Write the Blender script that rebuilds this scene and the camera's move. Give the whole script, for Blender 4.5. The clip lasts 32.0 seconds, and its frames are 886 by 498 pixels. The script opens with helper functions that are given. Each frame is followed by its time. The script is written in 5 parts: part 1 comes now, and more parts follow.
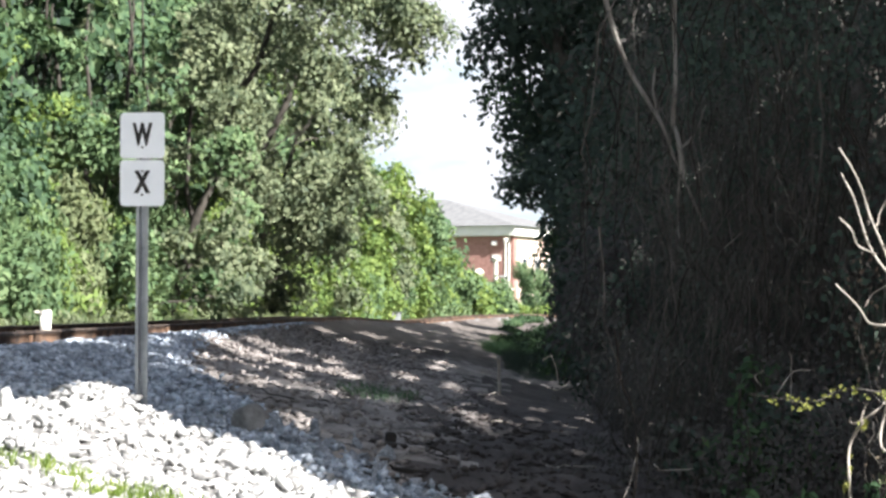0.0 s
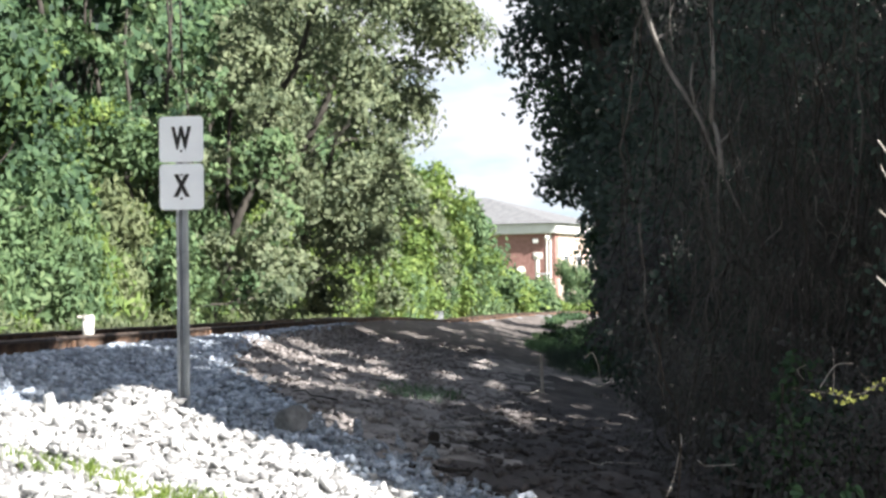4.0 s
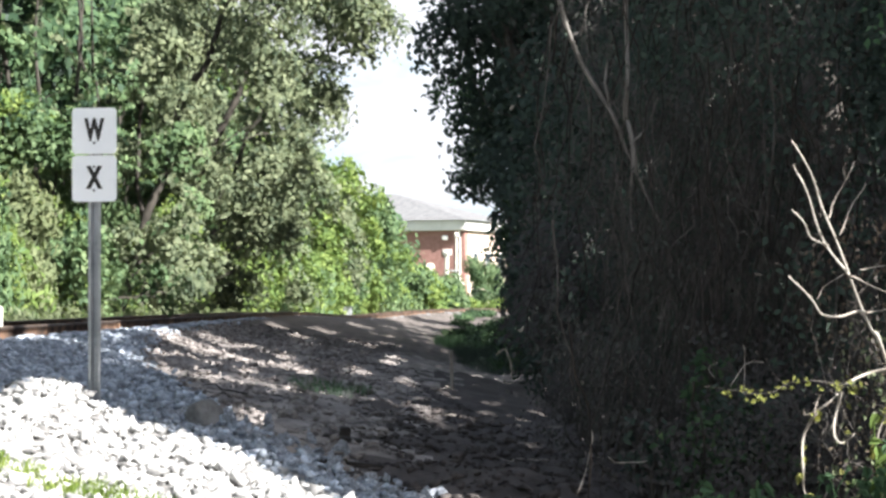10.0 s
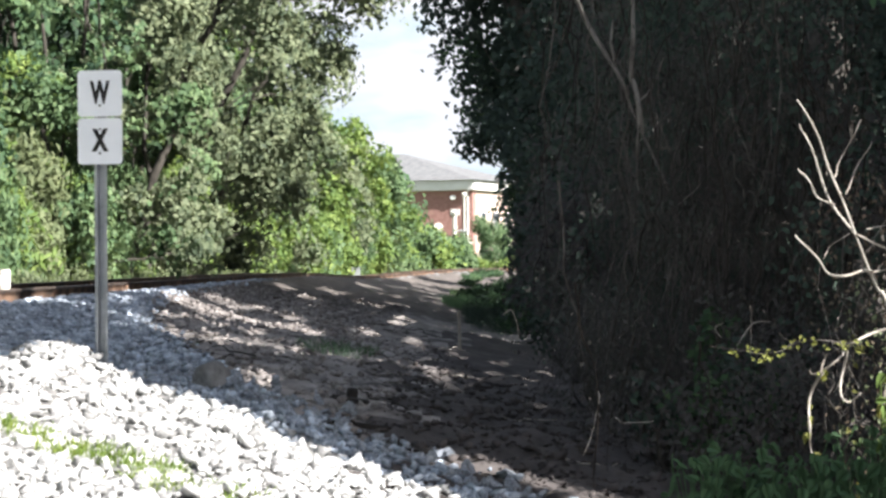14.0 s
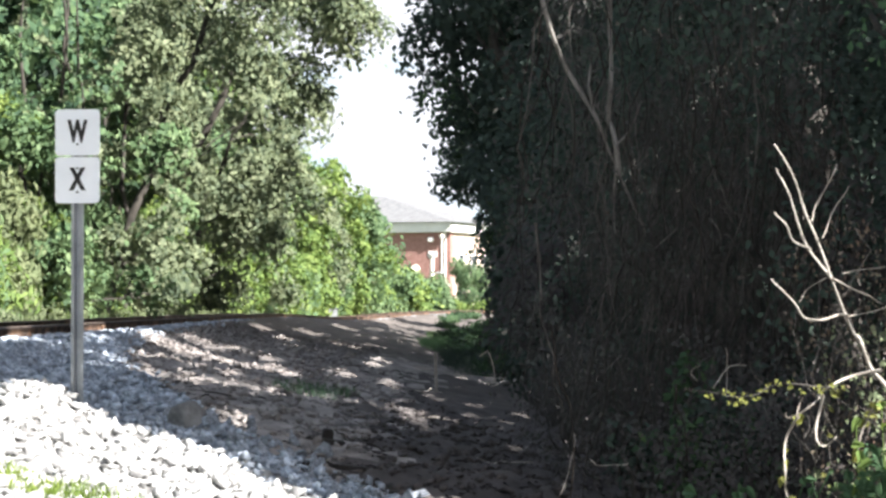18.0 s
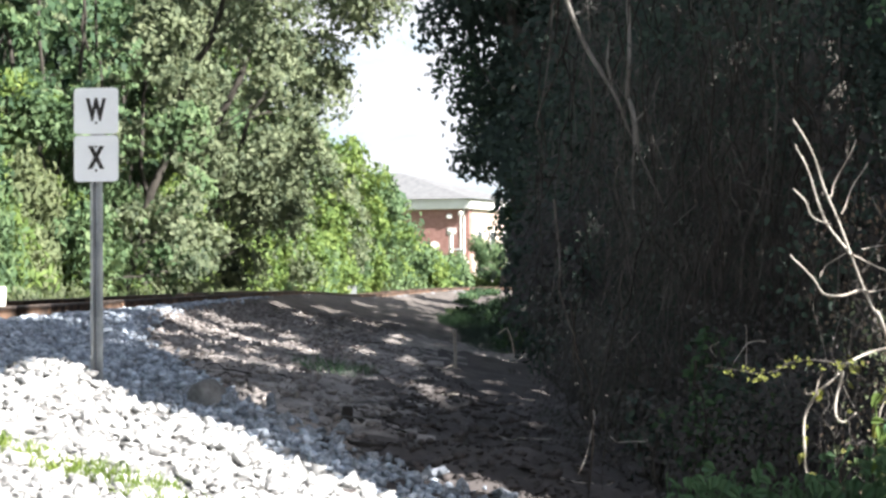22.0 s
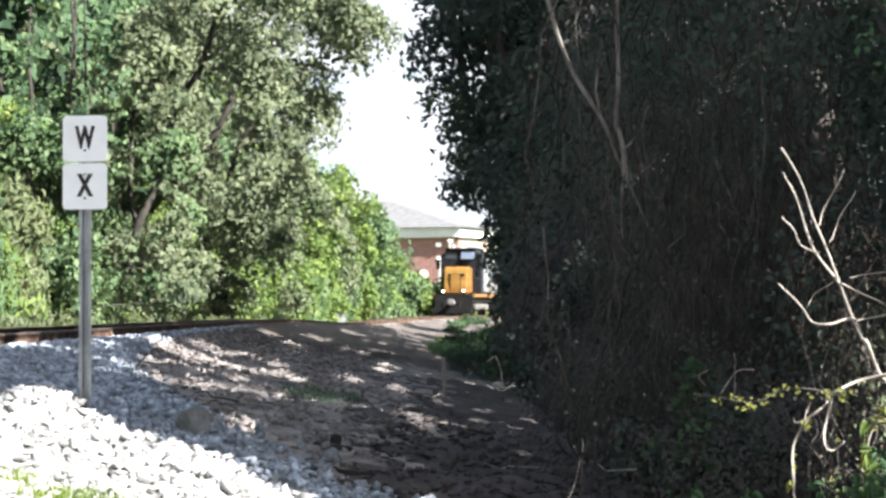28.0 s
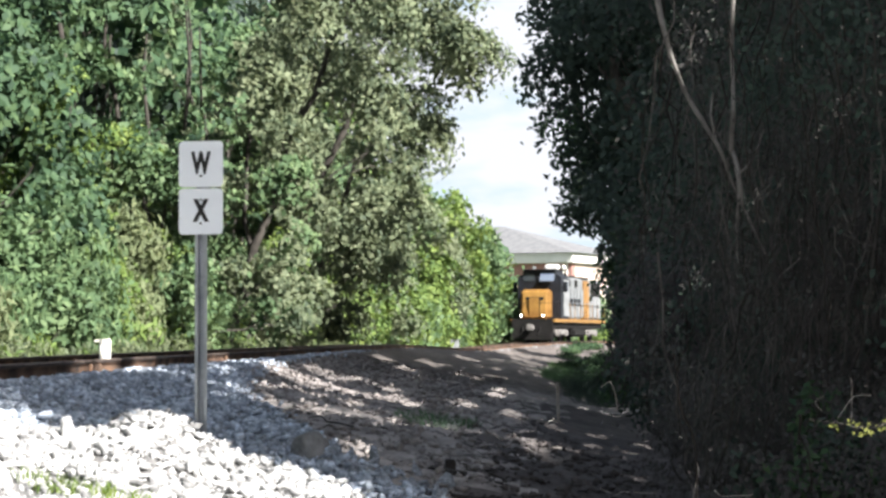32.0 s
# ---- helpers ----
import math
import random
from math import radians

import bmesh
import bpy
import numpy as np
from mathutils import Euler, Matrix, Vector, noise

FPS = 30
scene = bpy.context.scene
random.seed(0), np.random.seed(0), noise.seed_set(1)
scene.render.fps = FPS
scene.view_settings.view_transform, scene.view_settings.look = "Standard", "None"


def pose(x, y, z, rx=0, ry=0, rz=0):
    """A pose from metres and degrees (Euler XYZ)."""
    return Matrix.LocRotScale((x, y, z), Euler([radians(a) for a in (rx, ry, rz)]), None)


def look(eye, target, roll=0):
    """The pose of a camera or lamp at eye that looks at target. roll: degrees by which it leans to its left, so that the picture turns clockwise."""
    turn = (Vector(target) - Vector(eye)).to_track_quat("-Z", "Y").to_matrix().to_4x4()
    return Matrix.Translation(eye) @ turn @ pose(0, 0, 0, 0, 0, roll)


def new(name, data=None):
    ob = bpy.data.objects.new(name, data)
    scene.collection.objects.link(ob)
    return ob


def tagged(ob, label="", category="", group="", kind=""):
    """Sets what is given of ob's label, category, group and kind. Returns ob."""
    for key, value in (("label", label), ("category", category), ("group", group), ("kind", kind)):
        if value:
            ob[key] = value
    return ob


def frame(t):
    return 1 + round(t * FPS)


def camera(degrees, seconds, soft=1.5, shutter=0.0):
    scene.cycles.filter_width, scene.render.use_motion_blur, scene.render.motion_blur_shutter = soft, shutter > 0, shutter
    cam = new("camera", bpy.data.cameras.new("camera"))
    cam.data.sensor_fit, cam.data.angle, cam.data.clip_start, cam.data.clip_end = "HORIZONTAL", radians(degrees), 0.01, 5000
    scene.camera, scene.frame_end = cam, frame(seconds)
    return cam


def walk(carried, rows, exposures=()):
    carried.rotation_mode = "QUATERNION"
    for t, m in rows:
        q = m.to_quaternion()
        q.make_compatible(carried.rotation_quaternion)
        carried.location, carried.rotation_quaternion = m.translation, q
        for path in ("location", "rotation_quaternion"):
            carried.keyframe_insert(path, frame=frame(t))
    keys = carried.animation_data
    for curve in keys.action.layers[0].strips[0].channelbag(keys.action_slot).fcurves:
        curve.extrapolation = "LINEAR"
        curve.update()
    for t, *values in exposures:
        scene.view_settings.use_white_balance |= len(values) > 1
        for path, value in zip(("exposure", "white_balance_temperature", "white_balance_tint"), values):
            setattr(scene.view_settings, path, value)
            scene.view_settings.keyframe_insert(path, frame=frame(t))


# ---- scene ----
# ---------------- camera: hand-held, seconds, sway x and z, yaw, pitch, roll ----------------
cam = camera(20.0, 32.0, soft=2.8)
EYE = 2.0
PATH = [
    (0.0, 0.0, -0.0, -0.0, 1.405, 0.193),
    (0.5, -0.0007, 0.0025, 0.283, 1.372, 0.132),
    (1.0, -0.0001, 0.0067, 0.358, 1.24, -0.066),
    (1.5, 0.003, -0.0009, 0.427, 1.045, -0.164),
    (2.0, 0.0073, -0.0009, 0.75, 0.724, -0.454),
    (2.5, 0.0068, -0.0008, 0.673, 1.03, -0.596),
    (3.0, 0.0091, -0.0001, 0.776, 1.358, -0.835),
    (3.5, 0.0094, 0.0024, 0.993, 1.334, -0.815),
    (5.5, 0.0079, 0.0005, 0.472, 1.638, -0.172),
    (6.0, -0.0057, 0.002, 0.12, 1.292, -0.428),
    (6.5, -0.0099, 0.0014, -0.044, 0.885, 0.008),
    (7.0, -0.0208, 0.0029, -0.318, 0.816, -0.343),
    (7.5, -0.0274, -0.0001, -0.036, 0.865, -0.41),
    (8.0, -0.0272, 0.0049, -0.485, 1.22, -0.164),
    (8.5, -0.0125, -0.0012, -0.095, 1.129, -0.538),
    (9.0, -0.0175, 0.002, -0.086, 1.22, -0.261),
    (9.5, -0.0143, -0.0022, -0.909, 0.834, -0.59),
    (10.0, -0.0172, -0.0043, -1.125, 1.284, -0.124),
    (10.5, -0.0118, -0.0015, -1.178, 1.247, -0.13),
    (11.0, -0.0112, -0.0029, -1.284, 1.052, -0.492),
    (11.5, -0.007, -0.0011, -1.005, 1.013, -0.584),
    (12.0, 0.0011, -0.0007, -0.964, 1.052, -0.8),
    (12.5, -0.0031, 0.0025, -0.612, 1.013, -0.69),
    (13.0, -0.0033, 0.0004, -0.515, 0.752, -0.562),
    (13.5, 0.0025, -0.0006, -0.636, 0.419, -0.725),
    (14.0, -0.0051, 0.0033, -0.935, 0.369, -0.409),
    (14.5, -0.0075, 0.0033, -0.863, 0.909, -0.566),
    (16.5, -0.0127, 0.004, -1.467, 1.264, 0.196),
    (17.0, -0.0116, 0.003, -2.118, 0.927, 0.499),
    (17.5, -0.0043, 0.0036, -2.03, 1.207, -0.034),
    (18.0, -0.0012, -0.0004, -1.452, 1.325, -0.012),
    (18.5, -0.0045, 0.001, -1.214, 1.454, -0.346),
    (19.0, 0.0011, 0.0006, -1.388, 1.048, -0.307),
    (19.5, 0.0003, 0.0021, -1.371, 1.171, -0.125),
    (20.0, -0.0011, -0.0011, -1.574, 0.969, -0.145),
    (20.5, -0.0012, 0.003, -1.325, 1.042, -0.235),
    (21.0, 0.0002, 0.0028, -1.379, 1.136, -0.271),
    (21.5, 0.0003, 0.0011, -1.23, 0.926, -0.155),
    (22.0, -0.0006, 0.0023, -1.02, 0.795, -0.205),
    (22.5, 0.0029, 0.0018, -1.251, 0.947, -0.522),
    (23.0, 0.0032, 0.0023, -1.485, 1.09, -0.592),
    (23.5, 0.0044, 0.0012, -1.702, 0.837, -0.261),
    (24.0, 0.0007, 0.0031, -1.314, 0.954, -0.495),
    (24.5, 0.001, 0.0013, -1.201, 0.943, -0.307),
    (26.5, 0.0107, 0.0003, -1.229, 0.819, -0.662),
    (27.0, 0.0112, -0.0003, -1.293, 0.94, -0.488),
    (27.5, 0.0044, 0.0026, -1.335, 1.077, -0.221),
    (28.0, 0.0019, 0.0002, -1.27, 1.442, -0.151),
    (28.5, -0.005, -0.0034, -0.392, 1.397, -0.262),
    (29.0, -0.0036, -0.0052, 0.02, 0.908, 0.012),
    (29.5, -0.0013, -0.0016, -0.107, 0.942, -0.342),
    (30.0, -0.0038, -0.0043, -0.007, 0.846, -0.14),
    (30.5, 0.0056, -0.0026, 0.067, 0.921, -0.217),
    (31.0, 0.0028, 0.0007, -0.018, 1.018, -0.313),
    (31.5, 0.0019, -0.0018, 0.996, 1.754, 0.084),
    (32.0, -0.0035, -0.005, 1.317, 2.032, -0.094),
]
walk(cam, [(t, pose(x, 0, EYE + z, 0, 0, yaw) @ pose(0, 0, 0, 90 + pitch) @ pose(0, 0, 0, 0, 0, roll))
           for t, x, z, yaw, pitch, roll in PATH], exposures=[(0.0, 1.89), (1.0, 1.85), (2.0, 1.75), (3.0, 1.75), (6.0, 1.81), (7.0, 1.73), (9.0, 1.84), (11.0, 1.96), (13.0, 1.86), (14.0, 1.76), (17.0, 2.03), (20.0, 2.03), (22.0, 1.95), (24.0, 1.99), (28.0, 2.03), (29.5, 1.82), (31.0, 1.70), (32.0, 1.71)])

# ---------------- light ----------------
SUN_AZ, SUN_EL = radians(38.0), radians(43.0)      # sun to the right, a little behind the viewer
sun_dir = Vector((math.cos(SUN_AZ) * math.cos(SUN_EL), -math.sin(SUN_AZ) * math.cos(SUN_EL), math.sin(SUN_EL)))
sun = new("sun", bpy.data.lights.new("sun", "SUN"))
sun.data.energy, sun.data.angle, sun.data.color = 5.0, radians(0.5), (1.0, 0.97, 0.93)
sun.matrix_world = look(sun_dir * 50, (0, 0, 0))
world = bpy.data.worlds.new("sky")
scene.world = world
world.use_nodes = True
wn, wl = world.node_tree.nodes, world.node_tree.links
sky = wn.new("ShaderNodeTexSky")
sky.sky_type, sky.sun_disc = "NISHITA", False
sky.sun_elevation, sky.sun_rotation = SUN_EL, radians(90) + SUN_AZ
sky.air_density, sky.dust_density = 1.3, 3.0
tc = wn.new("ShaderNodeTexCoord")
sep = wn.new("ShaderNodeSeparateXYZ")
haze = wn.new("ShaderNodeMapRange")
haze.inputs["From Min"].default_value, haze.inputs["From Max"].default_value = 0.12, 0.6
haze.inputs["To Min"].default_value, haze.inputs["To Max"].default_value = 1.0, 0.0
mp = wn.new("ShaderNodeMapping")
mp.inputs["Scale"].default_value = (1.0, 1.0, 3.0)
cl = wn.new("ShaderNodeTexNoise")
cl.inputs["Scale"].default_value, cl.inputs["Detail"].default_value = 5.0, 6.0
cr = wn.new("ShaderNodeValToRGB")
cr.color_ramp.elements[0].position, cr.color_ramp.elements[1].position = 0.47, 0.72
add = wn.new("ShaderNodeMath")
add.operation, add.use_clamp = "ADD", True
mx = wn.new("ShaderNodeMixRGB")
bank = wn.new("ShaderNodeTexNoise")           # white cloud with pale blue gaps low over the horizon
bank.inputs["Scale"].default_value, bank.inputs["Detail"].default_value = 16.0, 4.0
gap = wn.new("ShaderNodeValToRGB")
gap.color_ramp.elements[0].position, gap.color_ramp.elements[1].position = 0.36, 0.5
low = wn.new("ShaderNodeMixRGB")
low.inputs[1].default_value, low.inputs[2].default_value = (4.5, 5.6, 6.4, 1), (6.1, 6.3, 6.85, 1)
wl.new(tc.outputs["Generated"], sep.inputs[0])
wl.new(sep.outputs["Z"], haze.inputs[0])
wl.new(tc.outputs["Generated"], mp.inputs[0])
wl.new(mp.outputs[0], cl.inputs["Vector"])
wl.new(cl.outputs[0], cr.inputs[0])
wl.new(cr.outputs[0], add.inputs[0])
wl.new(haze.outputs[0], add.inputs[1])
wl.new(add.outputs[0], mx.inputs[0])
wl.new(sky.outputs[0], mx.inputs[1])
wl.new(mp.outputs[0], bank.inputs["Vector"])
wl.new(bank.outputs[0], gap.inputs[0])
wl.new(gap.outputs[0], low.inputs[0])
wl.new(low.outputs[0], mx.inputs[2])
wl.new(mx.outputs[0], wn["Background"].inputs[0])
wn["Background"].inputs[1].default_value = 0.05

# ---------------- materials ----------------
def material(name, base, dark, scale=6.0, rough=0.85, metal=0.0, bump=0.3, fine=60.0, per_island=0.0, contrast=0.25, spec=0.3):
    m = bpy.data.materials.new(name)
    m.use_nodes = True
    n, l = m.node_tree.nodes, m.node_tree.links
    b = n["Principled BSDF"]
    geo = n.new("ShaderNodeTexCoord")
    n1, n2 = n.new("ShaderNodeTexNoise"), n.new("ShaderNodeTexNoise")
    n1.inputs["Scale"].default_value, n1.inputs["Detail"].default_value = scale, 5
    n2.inputs["Scale"].default_value, n2.inputs["Detail"].default_value = fine, 3
    l.new(geo.outputs["Object"], n1.inputs["Vector"])
    l.new(geo.outputs["Object"], n2.inputs["Vector"])
    r = n.new("ShaderNodeValToRGB")
    r.color_ramp.elements[0].position, r.color_ramp.elements[1].position = 0.5 - contrast / 2, 0.5 + contrast / 2
    r.color_ramp.elements[0].color, r.color_ramp.elements[1].color = (*dark, 1), (*base, 1)
    mix = n.new("ShaderNodeMath")
    mix.operation = "MULTIPLY_ADD"
    mix.inputs[1].default_value = 0.35
    sub = n.new("ShaderNodeMath")
    sub.operation = "ADD"
    sub.inputs[1].default_value = -0.175
    l.new(n2.outputs[0], mix.inputs[0])
    l.new(n1.outputs[0], mix.inputs[2])
    l.new(mix.outputs[0], sub.inputs[0])
    l.new(sub.outputs[0], r.inputs[0])
    col = r.outputs[0]
    if per_island:
        g = n.new("ShaderNodeNewGeometry")
        hsv = n.new("ShaderNodeHueSaturation")
        mr = n.new("ShaderNodeMapRange")
        mr.inputs["To Min"].default_value, mr.inputs["To Max"].default_value = 1 - per_island, 1 + per_island
        l.new(g.outputs["Random Per Island"], mr.inputs[0])
        l.new(mr.outputs[0], hsv.inputs["Value"])
        l.new(col, hsv.inputs["Color"])
        col = hsv.outputs[0]
    l.new(col, b.inputs["Base Color"])
    b.inputs["Roughness"].default_value, b.inputs["Metallic"].default_value = rough, metal
    b.inputs["Specular IOR Level"].default_value = spec
    if bump:
        bp = n.new("ShaderNodeBump")
        bp.inputs["Strength"].default_value, bp.inputs["Distance"].default_value = bump, 0.02
        l.new(sub.outputs[0], bp.inputs["Height"])
        l.new(bp.outputs[0], b.inputs["Normal"])
    return m


def leaf_material(name, tones, translucent=0.35, rough=0.65, clump=0.9):
    """Leaves: each leaf its own tone, drifting over the crown; light passes through."""
    m = bpy.data.materials.new(name)
    m.use_nodes = True
    n, l = m.node_tree.nodes, m.node_tree.links
    b, out = n["Principled BSDF"], n["Material Output"]
    g, tcn, ns = n.new("ShaderNodeNewGeometry"), n.new("ShaderNodeTexCoord"), n.new("ShaderNodeTexNoise")
    ns.inputs["Scale"].default_value, ns.inputs["Detail"].default_value = clump, 2
    l.new(tcn.outputs["Object"], ns.inputs["Vector"])
    a = n.new("ShaderNodeMath")
    a.operation = "MULTIPLY_ADD"
    a.inputs[1].default_value = 0.4
    l.new(g.outputs["Random Per Island"], a.inputs[0])
    s = n.new("ShaderNodeMath")
    s.operation = "ADD"
    s.inputs[1].default_value = -0.2
    l.new(ns.outputs[0], a.inputs[2])
    l.new(a.outputs[0], s.inputs[0])
    r = n.new("ShaderNodeValToRGB")
    for i, (p, c) in enumerate(tones):
        e = r.color_ramp.elements[i] if i < 2 else r.color_ramp.elements.new(p)
        e.position, e.color = p, (*c, 1)
    l.new(s.outputs[0], r.inputs[0])
    l.new(r.outputs[0], b.inputs["Base Color"])
    b.inputs["Roughness"].default_value, b.inputs["Specular IOR Level"].default_value = rough, 0.2 if rough < 0.9 else 0.03
    t = n.new("ShaderNodeBsdfTranslucent")
    hs = n.new("ShaderNodeHueSaturation")
    hs.inputs["Hue"].default_value, hs.inputs["Saturation"].default_value, hs.inputs["Value"].default_value = 0.48, 1.1, 1.3
    l.new(r.outputs[0], hs.inputs["Color"])
    l.new(hs.outputs[0], t.inputs[0])
    ms = n.new("ShaderNodeMixShader")
    ms.inputs[0].default_value = translucent
    l.new(b.outputs[0], ms.inputs[1])
    l.new(t.outputs[0], ms.inputs[2])
    l.new(ms.outputs[0], out.inputs[0])
    return m


M_GREEN = leaf_material("foliage_green", [(0.22, (0.044, 0.08, 0.04)), (0.5, (0.088, 0.145, 0.066)), (0.8, (0.148, 0.205, 0.096))], 0.22)
M_OLIVE = leaf_material("foliage_grey_green", [(0.22, (0.066, 0.092, 0.058)), (0.5, (0.138, 0.17, 0.098)), (0.8, (0.218, 0.248, 0.148))], 0.32)
M_LIME = leaf_material("foliage_lime", [(0.22, (0.056, 0.1, 0.03)), (0.5, (0.12, 0.185, 0.05)), (0.8, (0.205, 0.265, 0.078))], 0.28)
M_DRY = leaf_material("foliage_dry", [(0.22, (0.066, 0.086, 0.044)), (0.5, (0.122, 0.152, 0.076)), (0.8, (0.185, 0.212, 0.11))], 0.25)
M_CEDAR = leaf_material("foliage_deep_green", [(0.22, (0.022, 0.047, 0.028)), (0.5, (0.048, 0.091, 0.044)), (0.8, (0.096, 0.15, 0.066))], 0.2)
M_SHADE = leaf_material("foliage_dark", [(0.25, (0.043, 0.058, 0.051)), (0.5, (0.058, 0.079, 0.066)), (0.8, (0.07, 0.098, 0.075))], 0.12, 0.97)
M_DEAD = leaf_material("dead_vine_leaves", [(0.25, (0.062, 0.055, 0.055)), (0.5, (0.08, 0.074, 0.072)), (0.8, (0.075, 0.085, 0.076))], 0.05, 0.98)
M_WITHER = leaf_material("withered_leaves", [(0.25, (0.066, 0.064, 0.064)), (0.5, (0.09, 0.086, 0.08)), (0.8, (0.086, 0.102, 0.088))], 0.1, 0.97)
M_CURL = leaf_material("curled_dead_leaf", [(0.25, (0.09, 0.062, 0.045)), (0.5, (0.14, 0.1, 0.075)), (0.8, (0.2, 0.17, 0.12))], 0.2)
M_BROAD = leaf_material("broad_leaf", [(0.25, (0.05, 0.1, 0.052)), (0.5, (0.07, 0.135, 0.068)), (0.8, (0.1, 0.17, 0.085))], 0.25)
M_YELLOW = leaf_material("yellow_vine_leaf", [(0.25, (0.136, 0.16, 0.04)), (0.5, (0.208, 0.224, 0.064)), (0.8, (0.272, 0.264, 0.096))], 0.3)
M_GRASS = leaf_material("grass_blades", [(0.25, (0.072, 0.12, 0.028)), (0.5, (0.128, 0.192, 0.04)), (0.8, (0.208, 0.256, 0.064))], 0.3)
M_BARK = material("bark", (0.075, 0.068, 0.058), (0.035, 0.031, 0.027), 3.0, 0.95, bump=0.8, fine=25)
M_PALE = material("pale_dead_wood", (0.458, 0.422, 0.378), (0.282, 0.246, 0.211), 6.0, 0.9, bump=0.4)
M_GREYBARK = material("grey_bark", (0.12, 0.11, 0.1), (0.06, 0.052, 0.047), 6.0, 0.9, bump=0.5)
M_LIMB = material("weathered_limb", (0.25, 0.23, 0.21), (0.13, 0.118, 0.107), 6.0, 0.9, bump=0.5)
M_VINE = material("brown_vine", (0.04, 0.032, 0.027), (0.018, 0.015, 0.013), 6.0, 0.95, bump=0.4)
M_DRYVINE = material("dry_vine_bark", (0.125, 0.108, 0.1), (0.045, 0.039, 0.037), 4.0, 0.95, bump=0.2, per_island=0.5)
M_STONE = material("white_limestone", (0.493, 0.488, 0.48), (0.264, 0.264, 0.264), 9.0, 0.9, bump=0.6, fine=70, per_island=0.45)
# two shade copies of the pale stone, blue sky light put into the colour
M_SHADESTONE = material("shade_tinted_ballast", (0.47, 0.525, 0.605), (0.19, 0.217, 0.26), 9.0, 0.9, bump=0.5, fine=70, per_island=0.4)
M_SHADEROCK = material("shade_tinted_rock", (0.34, 0.365, 0.41), (0.14, 0.155, 0.18), 9.0, 0.9, bump=0.5, fine=60)
M_BOULDER = material("weathered_boulder", (0.235, 0.235, 0.235), (0.12, 0.118, 0.116), 4.0, 0.92, bump=0.8, fine=35)
M_RAIL = material("rusty_rail", (0.2, 0.122, 0.08), (0.034, 0.022, 0.016), 2.2, 0.85, 0.0, 0.4, 40)
M_HEAD = material("worn_rail_head", (0.125, 0.094, 0.078), (0.055, 0.041, 0.033), 5.0, 0.6, 0.3, 0.15, 60)
M_TIE = material("creosoted_tie", (0.085, 0.065, 0.05), (0.035, 0.028, 0.023), 3.0, 0.95, bump=0.8, fine=20)
M_STEEL = material("galvanised_steel", (0.5, 0.52, 0.54), (0.33, 0.35, 0.37), 3.0, 0.5, 0.6, 0.12, 30)
M_SIGN = material("white_sign_sheeting", (0.93, 0.96, 1.0), (0.89, 0.92, 0.96), 4.0, 0.45, 0, 0.03, 20)
M_BLACK = material("black_sign_ink", (0.035, 0.032, 0.03), (0.02, 0.02, 0.02), 8.0, 0.6, 0, 0)
M_WHITE = material("white_painted_plastic", (0.78, 0.76, 0.7), (0.6, 0.57, 0.5), 7.0, 0.6, 0, 0.1)
M_BRICK = material("red_brick", (0.36, 0.2, 0.175), (0.28, 0.15, 0.13), 3.0, 0.9, 0, 0.3, 12)
M_CREAM = material("cream_wall", (0.598, 0.498, 0.432), (0.498, 0.398, 0.332), 1.0, 0.9, 0, 0.2, 9)
M_TRIM = material("white_trim", (0.8, 0.79, 0.77), (0.7, 0.69, 0.66), 1.0, 0.6, 0, 0.05)
M_ROOF = material("grey_shingle", (0.166, 0.17, 0.174), (0.124, 0.124, 0.129), 2.0, 0.9, 0, 0.3, 9)
M_GLASS = material("dark_window_glass", (0.05, 0.06, 0.07), (0.03, 0.035, 0.04), 1.0, 0.08, 0, 0, spec=0.6)
M_YEL = material("loco_yellow", (0.31, 0.17, 0.045), (0.2, 0.1, 0.028), 1.5, 0.45, 0, 0.05, 8)
M_NAVY = material("loco_dark_blue", (0.011, 0.013, 0.019), (0.008, 0.009, 0.012), 1.5, 0.6, 0, 0.05, 8)
M_GREY = material("loco_grey", (0.249, 0.257, 0.261), (0.149, 0.158, 0.162), 1.2, 0.5, 0, 0.05, 8)
M_SOOT = material("sooty_underframe", (0.013, 0.012, 0.0115), (0.008, 0.0075, 0.007), 2.0, 0.8, 0.2, 0.3)
M_SHINE = material("sky_mirroring_glass", (0.75, 0.78, 0.8), (0.68, 0.71, 0.74), 1.0, 0.12, 0.9, 0, spec=0.8)
M_TRUCK = material("dusty_truck_steel", (0.3, 0.285, 0.27), (0.12, 0.115, 0.11), 2.0, 0.85, 0.1, 0.2)


def glow(name, colour, strength):
    m = bpy.data.materials.new(name)
    m.use_nodes = True
    b = m.node_tree.nodes["Principled BSDF"]
    b.inputs["Base Color"].default_value = b.inputs["Emission Color"].default_value = (*colour, 1)
    b.inputs["Emission Strength"].default_value = strength
    return m


M_LAMP = glow("headlight_lens", (1.0, 0.93, 0.8), 3.5)


